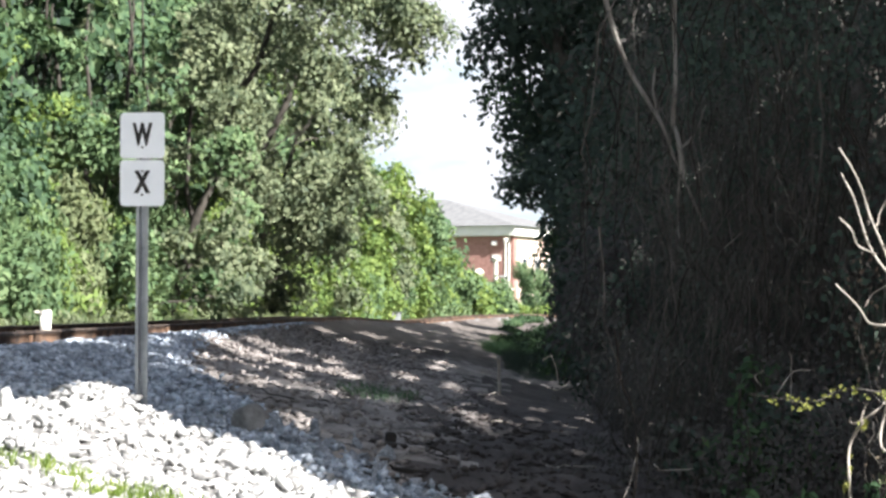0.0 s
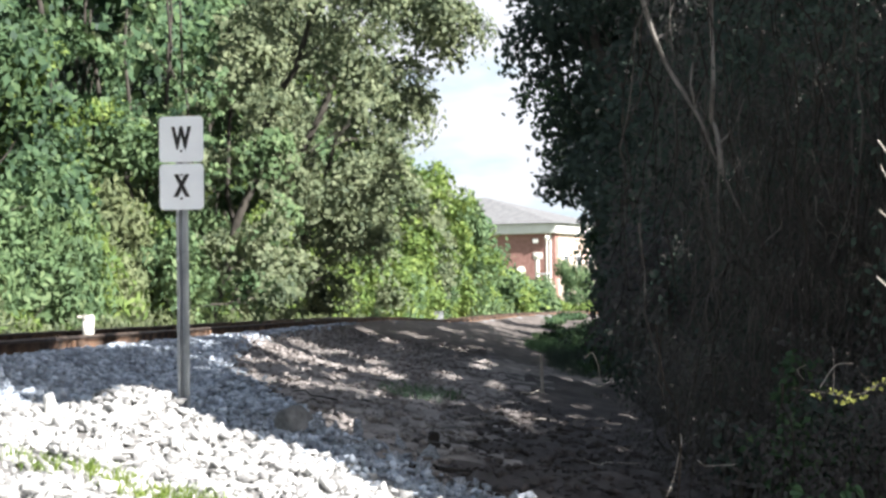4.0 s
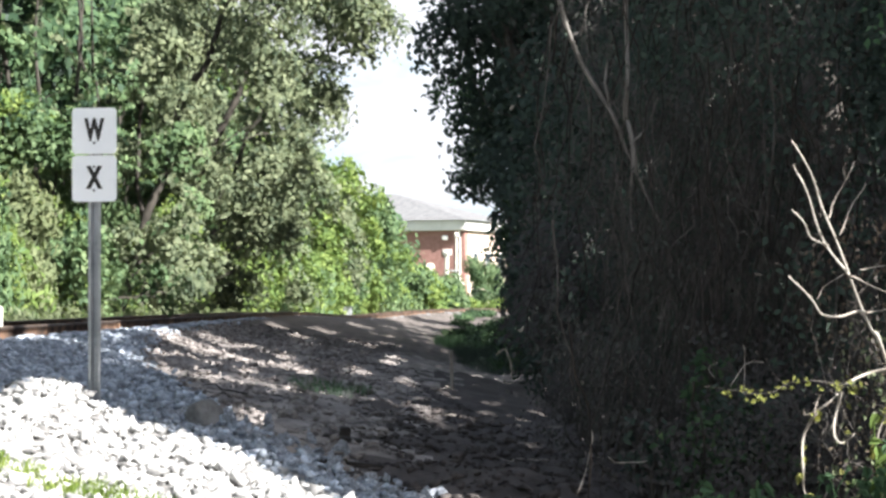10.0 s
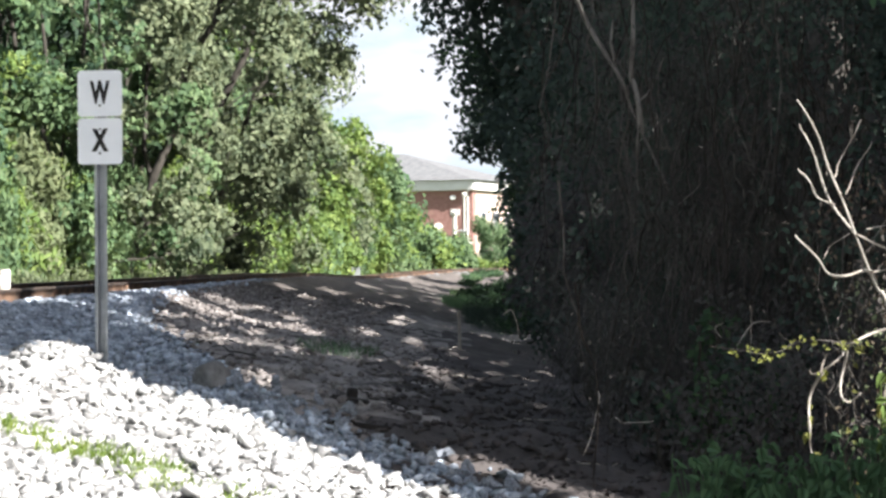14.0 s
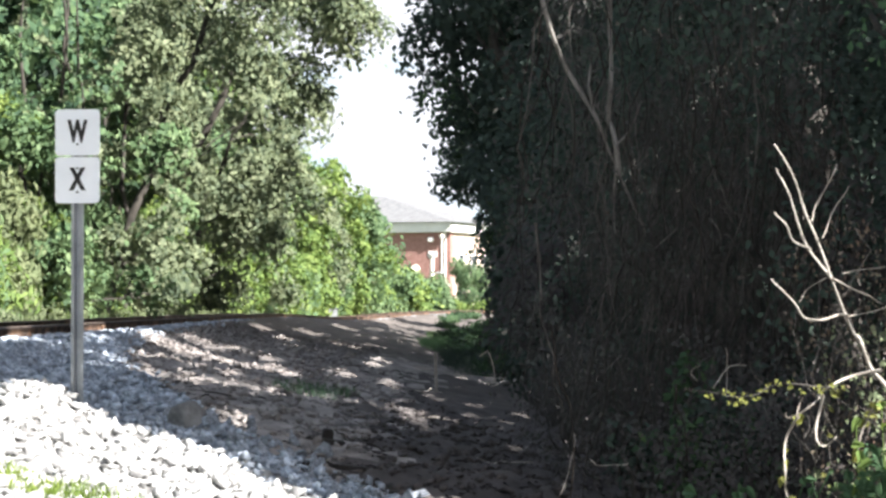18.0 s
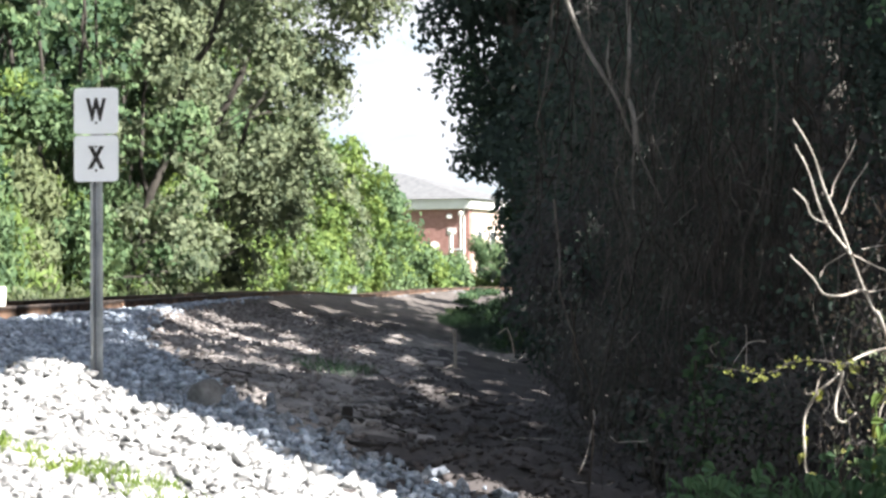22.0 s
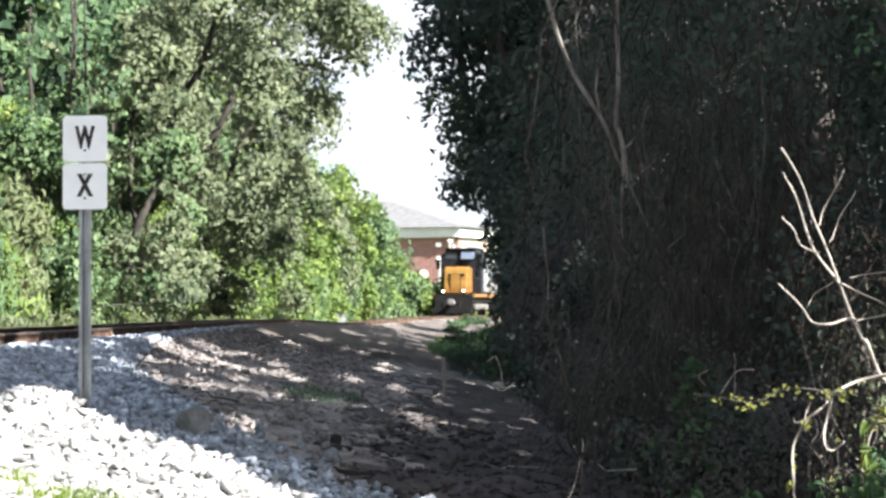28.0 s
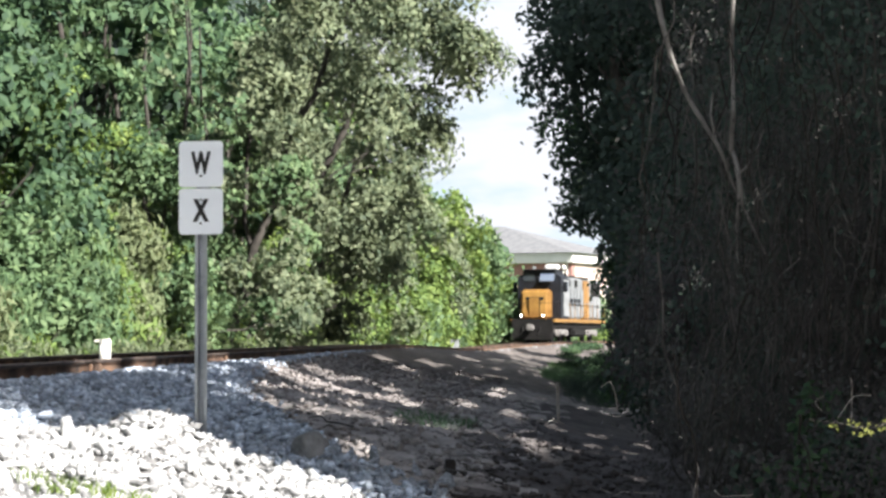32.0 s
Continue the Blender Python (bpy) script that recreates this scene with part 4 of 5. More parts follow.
# ---------------- building beyond the bend ----------------
def building():
    """Corner towards the viewer at the origin; one front in shade, the other in the sun."""
    ob = tagged(new("brick_building"), "two-storey red-brick building with white eaves and a grey hipped roof", "building")
    ob.matrix_basis = pose(6.3, 230, 1.65, 0, 0, -22)
    H, L, W = 7.2, 24.0, 15.0
    part("brick_wall", box(-L, 0, -0.3, 0, W, H), M_BRICK, ob, "red brick walls")
    part("eaves_board", box(-L - 0.5, -0.5, H + 0.004, 0.5, W + 0.5, H + 0.95, 0.06), M_TRIM, ob, "white eaves board")
    bm = bmesh.new()
    z, r = H + 0.955, H + 3.3
    v = [bm.verts.new(p) for p in ((-L - 0.8, -0.8, z), (0.8, -0.8, z), (0.8, W + 0.8, z), (-L - 0.8, W + 0.8, z), (-L + 5, W / 2, r + 0.5), (-9.5, W / 2, r + 0.5))]
    for f in ((0, 1, 5, 4), (1, 2, 5), (2, 3, 4, 5), (3, 0, 4), (3, 2, 1, 0)):
        bm.faces.new([v[k] for k in f])
    bmesh.ops.recalc_face_normals(bm, faces=bm.faces)
    part("roof", bm, M_ROOF, ob, "grey shingled hipped roof")

    def window(x, y, z, w, h, side):
        a = (x - w / 2, y - 0.06, z, x + w / 2, y + 0.05, z + h) if side == "front" else (x - 0.05, y - w / 2, z, x + 0.06, y + w / 2, z + h)
        f = part("window", box(*a, 0.02), M_TRIM, ob, "white-framed window")
        for k in (0, 1):
            if side == "front":
                b = (x - w / 2 + 0.08 + k * (w / 2 - 0.04), y - 0.075, z + 0.1, x - 0.04 + k * (w / 2 - 0.04), y - 0.055, z + h - 0.1)
            else:
                b = (x + 0.055, y - w / 2 + 0.08 + k * (w / 2 - 0.04), z + 0.1, x + 0.075, y - 0.04 + k * (w / 2 - 0.04), z + h - 0.1)
            part("pane", box(*b), M_GLASS, f)
    # side wall in a cream colour, paler than the brick front
    part("side_wall", box(0.004, 0.9, -0.3, 0.12, W, H - 0.02), M_CREAM, ob, "cream side wall")
    part("brick_pier", box(0.004, 0.0, -0.3, 0.2, 0.896, H - 0.02), M_BRICK, ob, "red brick corner pier")
    window(-1.5, 0, 4.9, 0.9, 0.6, "front")
    for y in (3.0, 6.4, 9.8, 13):
        window(0.12, y, 3.6, 1.3, 1.7, "side")
        window(0.12, y, 0.6, 1.3, 1.7, "side")
    for x, y in ((-0.25, -0.09),):
        part("downpipe", rod((x, y, 0), (x, y, H), 0.09, n=8), M_TRIM, ob, "white downpipe")
    part("wall_lamp", box(-1.9, -0.35, 6.35, -1.4, -0.02, 6.75, 0.05), M_TRIM, ob, "white wall lamp")
    return ob


building()


def far_post(x, y, z0, z1, r, cap, label):
    ob = tagged(new("signal_mast"), label, "post")
    g = float(land(x, y, False))
    ob.location = (x, y, g)
    part("mast", rod((0, 0, -0.1), (0, 0, z1 - g - 0.2), r, n=12), M_WHITE, ob, "white painted mast")
    bm = rod((0, 0, z1 - g - 0.35), (0, 0, z1 - g - 0.12), cap * 0.8, cap, n=14)
    rod((0, 0, z1 - g - 0.12), (0, 0, z1 - g), cap, cap * 0.35, n=14, bm=bm)
    part("cap", bm, M_WHITE, ob, "wide white cap")
    if z0:
        for k, z in enumerate((0.45, 0.68)):
            part("arm", rod((0, 0, (z1 - g) * z), (0.95, 0.15, (z1 - g) * z), 0.06, n=6), M_STEEL, ob)
        part("base", box(-0.3, -0.3, -0.05, 0.3, 0.3, 0.25, 0.04), M_STEEL, ob)
    return ob


far_post(4.2, 200, 1, 6.35, 0.17, 0.36, "white capped signal mast beside the far grade crossing")
far_post(5.1, 205, 0, 7.95, 0.08, 0.22, "tall slim white lamp mast near the building")
far_post(5.2, 196, 0, 3.85, 0.16, 0.3, "short white marker post in the grass")


def dish():
    ob = tagged(new("round_board"), "round white board on a slanting pole beside the far crossing", "sign")
    ob.location = (2.75, 190, float(land(2.75, 190, False)))
    part("pole", rod((1.5, 0, -0.1), (0, 0, 3.3), 0.06, n=8), M_STEEL, ob, "slanting grey pole")
    part("disc", rod((0, -0.12, 3.5), (0, -0.06, 3.5), 0.36, n=24), M_WHITE, ob, "round white disc")


dish()


def relay_box():
    ob = tagged(new("relay_box"), "small pale grey metal case on legs beside the track", "cabinet")
    ob.location = (-2.6, 141, float(land(-2.6, 141, False)))
    part("case", box(-0.25, -0.2, 0.15, 0.25, 0.2, 0.62, 0.03), M_STEEL, ob)
    part("lid", box(-0.28, -0.23, 0.622, 0.28, 0.23, 0.66, 0.01), M_STEEL, ob)
    for x in (-0.2, 0.2):
        part("leg", box(x - 0.03, -0.03, -0.1, x + 0.03, 0.03, 0.15), M_STEEL, ob)


relay_box()


def pipe_marker():
    ob = tagged(new("pipe_marker"), "short white plastic pipe with a lipped cap between the rails", "marker")
    ob.location = (-4.33, 27.4, 1.58)
    part("pipe", rod((0, 0, 0), (0, 0, 0.36), 0.062, n=16), M_WHITE, ob, smooth=True)
    bm = rod((0, 0, 0.362), (0, 0, 0.41), 0.068, 0.06, n=16)
    box(-0.12, -0.03, 0.375, -0.05, 0.03, 0.405, 0.008, bm)
    part("cap", bm, M_WHITE, ob)


pipe_marker()


# ---------------- train ----------------
def wheelset():
    ob = new("wheelset")
    bm = rod((-0.95, 0, 0), (0.95, 0, 0), 0.09, n=10)
    part("axle", bm, M_SOOT, ob)
    for sx in (-1, 1):
        bm = rod((sx * 0.68, 0, 0), (sx * 0.81, 0, 0), 0.51, n=28)
        rod((sx * 0.64, 0, 0), (sx * 0.68, 0, 0), 0.54, n=28, bm=bm)
        w = part("wheel", bm, M_SOOT, ob, "black steel wheel with a worn tread")
        for k in range(6):
            a = k * math.pi / 3
            box(sx * 0.815 - 0.01, math.cos(a) * 0.3 - 0.06, math.sin(a) * 0.3 - 0.06, sx * 0.815 + 0.01, math.cos(a) * 0.3 + 0.06, math.sin(a) * 0.3 + 0.06)
    return ob


AXLES = (-6.35, -3.75, 3.75, 6.35)


def locomotive():
    """Front looks along -y, rail top at z = 0, middle of the engine at the origin."""
    ob = tagged(new("locomotive"), "diesel locomotive with yellow nose, dark blue cab and grey hood", "locomotive")
    part("platform", box(-1.42, -8.5, 1.2, 1.42, 8.5, 1.42, 0.03), M_YEL, ob, "yellow-edged walkway deck")
    part("frame_sill", box(-1.2, -8.3, 0.85, 1.2, 8.3, 1.198, 0.03), M_SOOT, ob)
    part("pilot", box(-1.3, -8.72, 0.28, 1.3, -8.5, 1.42, 0.04), M_SOOT, ob, "black front pilot plate")
    part("plough", prism([(-1.28, 0.1), (0, 0.14), (1.28, 0.1), (1.28, 0.5), (0, 0.6), (-1.28, 0.5)], -8.98, -8.724), M_SOOT, ob, "black snow plough blade")
    bm = box(-0.16, -9.4, 0.72, 0.16, -8.73, 1.05, 0.06)
    box(-0.24, -9.55, 0.66, 0.2, -9.28, 1.1, 0.08, bm)
    part("coupler", bm, M_TRUCK, ob, "dusty grey knuckle coupler")
    for x in (-0.6, 0.55):
        part("air_hose", rod((x, -8.73, 0.95), (x * 0.8, -9.0, 0.42), 0.035, n=8), M_SOOT, ob)
    # short nose with chamfered shoulders and a slanted face
    bm = box(-0.9, -8.0, 1.422, 0.84, -6.5, 3.28, 0.0)
    for v in bm.verts:
        if v.co.y < -7 and v.co.z > 2:
            v.co.y += 0.22
            v.co.z -= 0.05
    bmesh.ops.bevel(bm, geom=list(bm.edges), offset=0.13, segments=3, affect="EDGES")
    nose = part("nose", bm, M_YEL, ob, "yellow chamfered short nose")
    part("nose_door", box(-0.34, -8.012, 1.5, 0.3, -7.93, 2.75, 0.02), M_YEL, nose, "nose door in yellow")
    part("door_seam", box(0.31, -8.008, 1.5, 0.33, -7.9, 2.75), M_SOOT, nose)
    part("emblem", box(-0.55, -7.9, 2.6, 0.55, -7.8, 2.78, 0.02), M_NAVY, nose, "dark blue emblem bars")
    part("emblem", box(-0.12, -7.96, 1.95, 0.12, -7.88, 2.44, 0.02), M_NAVY, nose, "dark blue emblem bars")
    for x in (-0.78, 0.62):
        h = part("ditch_light", rod((x, -8.3, 1.62), (x, -8.08, 1.62), 0.1, 0.12, n=16), M_SOOT, ob)
        part("lens", rod((x, -8.33, 1.62), (x, -8.302, 1.62), 0.07, n=16), M_LAMP, h, "lit headlight lens")
    # cab
    bm = prism([(-1.38, 1.422), (1.38, 1.422), (1.38, 3.98), (1.3, 4.12), (1.08, 4.2), (1.02, 4.45), (-1.02, 4.45), (-1.08, 4.2), (-1.3, 4.12), (-1.38, 3.98)], -6.5, -4.0)
    cab = part("cab", bm, M_NAVY, ob, "dark blue crew cab")
    part("cab_roof", box(-1.06, -6.7, 4.452, 1.06, -3.95, 4.52, 0.02), M_NAVY, cab)
    part("windshield", box(-1.05, -6.53, 3.78, -0.3, -6.49, 4.28, 0.02), M_GLASS, cab, "dark windshield")
    bm = box(0.08, -6.53, 3.78, 1.0, -6.49, 4.3, 0.0)
    for v in bm.verts:
        if v.co.z < 4:
            v.co.y -= 0.26
    part("windshield", bm, M_SHINE, cab, "tilted windshield mirroring the sky")
    part("side_panel", box(1.382, -5.75, 1.6, 1.405, -4.02, 3.9, 0.005), M_GREY, cab, "grey cab side")
    part("side_window", box(1.407, -5.5, 3.2, 1.43, -4.4, 3.75, 0.01), M_GLASS, cab, "dark side window")
    part("headlight", box(-0.2, -6.66, 3.5, 0.2, -6.5, 3.7, 0.05), M_SOOT, cab)
    part("air_conditioner", box(0.25, -6.0, 4.522, 1.0, -4.9, 4.85, 0.06), M_TRIM, cab, "white roof unit")
    part("horn", rod((-0.5, -5.8, 4.66), (-0.5, -5.2, 4.66), 0.1, 0.04, n=10), M_STEEL, cab)
    # hood in panels: yellow behind the cab, grey after
    part("hood_panel", box(-1.22, -3.998, 1.422, 1.22, 1.5, 4.1, 0.1), M_GREY, ob, "grey hood section")
    part("hood_panel", box(-1.26, 1.502, 1.422, 1.26, 3.6, 4.0, 0.1), M_YEL, ob, "yellow hood section")
    part("hood_panel", box(-1.22, 3.602, 1.422, 1.22, 8.0, 4.1, 0.12), M_GREY, ob, "grey hood section")
    for k in range(9):
        y = -2.7 + k * 1.12
        yel = 1.5 < y < 2.7
        part("hood_door", box(1.222 + (0.04 if yel else 0), y, 1.6, 1.25 + (0.035 if yel else 0), y + 0.98, 3.4, 0.01), M_YEL if yel else M_GREY, ob)
    for y0, y1, z0, z1, m, lb in ((-3.7, -2.85, 3.5, 3.95, M_SOOT, "dark louvred grille"), (-1.4, -0.5, 3.5, 3.95, M_SOOT, "dark louvred grille"), (4.2, 7.4, 3.0, 3.9, M_SOOT, "dark radiator grille"), (-3.0, -1.9, 2.3, 2.75, M_NAVY, "dark blue bar of lettering"), (-1.6, -0.7, 2.3, 2.75, M_NAVY, "dark blue bar of lettering"), (-0.4, 0.5, 2.3, 2.75, M_NAVY, "dark blue bar of lettering")):
        part("grille" if m == M_SOOT else "lettering_bar", box(1.252, y0, z0, 1.262, y1, z1, 0.002), m, ob, lb)
    for y in (2.0, 4.6, 6.6):
        bm = rod((0, y, 4.1), (0, y, 4.3), 0.62, n=20)
        part("roof_fan", bm, M_SOOT, ob, "round roof fan housing")
    part("exhaust_stack", box(-0.3, 0.3, 4.202, 0.3, 1.0, 4.42, 0.04), M_SOOT, ob)
    # handrails and steps
    for sx in (-1, 1):
        for y in (-8.4, -7.4, -3.6, -2.0, 0.0, 2.0, 4.0, 6.0, 8.3):
            part("stanchion", rod((sx * 1.38, y, 1.42), (sx * 1.38, y, 2.45), 0.022, n=6), M_SOOT if y < -7 else M_YEL, ob)
        part("handrail", rod((sx * 1.38, -3.6, 2.45), (sx * 1.38, 8.3, 2.45), 0.024, n=6), M_GREY, ob)
        part("handrail", rod((sx * 1.38, -8.4, 2.45), (sx * 1.38, -6.5, 2.45), 0.018, n=6), M_SOOT, ob)
        part("handrail", rod((sx * 0.3, -8.55, 2.4), (sx * 1.3, -8.55, 2.4), 0.018, n=6), M_SOOT, ob)
        for k in range(4):
            part("step", box(sx * 1.05 - 0.28, -8.45, 0.35 + k * 0.24, sx * 1.05 + 0.28, -8.05, 0.38 + k * 0.24), M_SOOT, ob)
        part("mirror", box(sx * 1.6 - 0.12, -6.3, 3.1, sx * 1.6 + 0.12, -6.22, 3.75, 0.02), M_NAVY, ob)
        part("mirror_arm", rod((sx * 1.38, -6.26, 3.4), (sx * 1.52, -6.26, 3.4), 0.02, n=6), M_SOOT, ob)
    part("fuel_tank", box(-1.35, -2.1, 0.28, 1.35, 2.1, 0.848, 0.16), M_SOOT, ob)
    for cy in (-5.05, 5.05):
        for sx in (-1, 1):
            bm = box(sx * 1.06 - 0.08, cy - 2.0, 0.45, sx * 1.06 + 0.08, cy + 2.0, 0.78, 0.04)
            for dy in (-1.3, 1.3):
                box(sx * 1.1 - 0.12, cy + dy - 0.22, 0.34, sx * 1.1 + 0.12, cy + dy + 0.22, 0.72, 0.05, bm)
            part("truck_frame", bm, M_TRUCK, ob, "dusty grey truck frame")
        part("bolster", box(-0.9, cy - 0.3, 0.5, 0.9, cy + 0.3, 0.848, 0.04), M_SOOT, ob)
    axles = []
    for y in AXLES:
        w = wheelset()
        w.parent = ob
        w.location = (0, y, 0.51)
        axles.append(w)
    return ob, axles


loco, loco_axles = locomotive()


# ---------------- dead branch, limb and vines in front of the dark wood ----------------
def branch_path(points, y, r0, r1):
    """A stem bent smoothly through points given as x and z, near the depth y."""
    P = [points[0], *points, points[-1]]
    out, n = [], len(points) - 1
    for i in range(n):
        a, b, c, d = P[i:i + 4]
        for k in range(4):
            t = k / 4
            q = [0.5 * (2 * b[m] + (c[m] - a[m]) * t + (2 * a[m] - 5 * b[m] + 4 * c[m] - d[m]) * t * t + (3 * b[m] - a[m] - 3 * c[m] + d[m]) * t ** 3) for m in (0, 1)]
            f = (i + t) / n
            out.append(((q[0] + 0.003 * math.sin(11 * f + 5 * r0), y + 0.05 * math.sin(3.0 * f * n + q[0] * 2), q[1]), (r0 + (r1 - r0) * f) * (1 + 0.12 * math.sin(17 * f))))
    out.append(((points[-1][0], y, points[-1][1]), r1))
    return out


def dead_branch():
    ob = tagged(new("dead_branch"), "bare pale forked branch leaning out of the thicket in sunlight", "branch")
    Y = 13.5
    twigs = [
        ("stem", [(2.95, 0.6), (2.84, 1.2), (2.74, 1.54), (2.66, 1.67), (2.58, 1.83), (2.56, 1.87), (2.43, 2.15), (2.32, 2.46), (2.25, 2.66), (2.13, 2.88)], 0.024, 0.008),
        ("twig", [(2.43, 2.15), (2.32, 2.32), (2.21, 2.58), (2.14, 2.75)], 0.014, 0.007),
        ("twig", [(2.32, 2.31), (2.25, 2.35), (2.19, 2.43), (2.13, 2.51)], 0.011, 0.007),
        ("twig", [(2.32, 2.46), (2.37, 2.56), (2.47, 2.77)], 0.008, 0.004),
        ("twig", [(2.38, 2.37), (2.47, 2.54), (2.53, 2.65)], 0.008, 0.004),
        ("twig", [(2.52, 1.95), (2.49, 1.96), (2.38, 1.93), (2.3, 1.94), (2.23, 2.02), (2.11, 2.15)], 0.016, 0.008),
        ("twig", [(2.4, 2.16), (2.31, 2.09), (2.26, 2.02)], 0.006, 0.003),
        ("twig", [(2.44, 2.15), (2.56, 2.1), (2.65, 2.05), (2.71, 2.02)], 0.009, 0.005),
        ("twig", [(2.52, 1.95), (2.65, 1.97), (2.77, 2.02)], 0.007, 0.004),
        ("twig", [(2.49, 2.18), (2.6, 2.2), (2.76, 2.22)], 0.006, 0.003),
        ("twig", [(2.7, 1.66), (2.54, 1.62), (2.43, 1.58), (2.38, 1.53), (2.35, 1.5), (2.22, 1.4), (2.19, 1.43)], 0.017, 0.009),
        ("twig", [(2.38, 1.53), (2.37, 1.41), (2.35, 1.28), (2.41, 1.25), (2.46, 1.3)], 0.014, 0.007),
        ("twig", [(2.23, 1.4), (2.28, 1.51)], 0.007, 0.004),
    ]
    for nm, pts, r0, r1 in twigs:
        under(new(nm, tube_mesh(nm, [branch_path(pts, Y, r0 * 0.56, r1 * 0.55)], M_PALE, 7)), ob)
    return ob


dead_branch()


def leafy_vine(label, points, y, r, mat, size, count, seed, stem_mat, drop=0.0):
    rng = np.random.default_rng(seed)
    ob = tagged(new("vine"), label, "vine", "vines in the thicket")
    path = branch_path(points, y, r, r * 0.4)
    under(new("stem", tube_mesh("stem", [path], stem_mat, 5)), ob)
    P = np.array([p for p, _ in path])
    for k in range(count):
        f = rng.uniform(0, len(P) - 1.001)
        i = int(f)
        c = P[i] + (P[i + 1] - P[i]) * (f - i) + np.array((rng.normal(0, 0.012), rng.normal(0, 0.02), rng.normal(-0.008, 0.02) - drop))
        under(new("leaf", ovate_leaf("leaf", c, (rng.normal(0, 0.4), -0.8, 0.7), size, mat, rng)), ob)
    return ob


leafy_vine("yellow-green leafy vine shoot lit by the sun", [(2.45, 1.56), (2.35, 1.57), (2.22, 1.59), (2.12, 1.58), (2.03, 1.54), (1.96, 1.52), (1.88, 1.52), (1.79, 1.54), (1.63, 1.56)], 13.4, 0.0032, M_YELLOW, 0.031, 56, 3, M_GREYBARK)
leafy_vine("pale hanging vine with a few sunlit leaves", [(2.24, 1.42), (2.19, 1.31), (2.17, 1.15), (2.18, 1.02), (2.21, 0.88), (2.2, 0.6)], 13.45, 0.009, M_YELLOW, 0.05, 16, 4, M_PALE)
leafy_vine("sunlit leafy tendril among dead stems", [(2.7, 1.5), (2.62, 1.3), (2.6, 1.1), (2.65, 0.85), (2.6, 0.6)], 13.6, 0.006, M_YELLOW, 0.06, 22, 5, M_PALE)


for k in range(9):
    x0 = 2.45 + 0.07 * k
    leafy_vine("sunlit leafy tendril among dead stems", [(x0, 1.75 - 0.05 * (k % 4)), (x0 + 0.05, 1.45), (x0 - 0.04, 1.15), (x0 + 0.02, 0.8), (x0, 0.5)], 13.9 + 0.15 * (k % 3), 0.004, (M_OLIVE, M_YELLOW, M_GREEN)[k % 3], 0.042, 16, 60 + k, M_VINE)


def dead_tangle():
    """Dry stems and curled leaves behind the pale branch."""
    rng = np.random.default_rng(47)
    for k in range(64):
        x = rng.uniform(2.35, 3.1)
        z0 = rng.uniform(0.9, 1.7)
        L = rng.uniform(0.3, 0.9)
        a = rng.normal(0, 0.5)
        y = rng.uniform(13.7, 14.3)
        r = rng.uniform(0.0012, 0.0028)
        p = wander((x, y, z0), (x + L * math.sin(a), y + rng.normal(0, 0.1), z0 + L * math.cos(a)), r, r * 0.5, 7, 0.07, rng)
        tagged(new("dry_stem", tube_mesh("dry_stem", [p], M_LIMB if k % 3 == 0 else M_GREYBARK, 5)), "thin dry stem in the sunlit tangle", "stem", "dry stems behind the branch")
    n = 1500
    P = np.stack([rng.uniform(2.3, 3.1, n), rng.uniform(13.8, 14.5, n), rng.uniform(0.8, 2.5, n)], 1)
    P = P[rng.random(n) < np.clip((P[:, 0] - 2.25) / 0.5, 0, 1)]
    tagged(new("curled_leaves", leaf_mesh("curled_leaves", P, np.tile((0.3, -0.7, 0.4), (len(P), 1)), 0.03, M_CURL, 0.6, 0.5, 0.8, rng)), "curled brown dead leaves in the tangle", "dead leaves", kind="stuff")
    n = 450
    P = np.stack([2.45 + 0.65 * rng.random(n) ** 0.6, rng.uniform(13.5, 14.1, n), rng.uniform(0.7, 1.9, n)], 1)
    tagged(new("tangle_leaves", leaf_mesh("tangle_leaves", P, np.tile((0.4, -0.6, 0.5), (n, 1)), 0.042, M_OLIVE, 0.6, 0.6, 0.6, rng)), "small sunlit green leaves in the tangle", "leaves", kind="stuff")


dead_tangle()


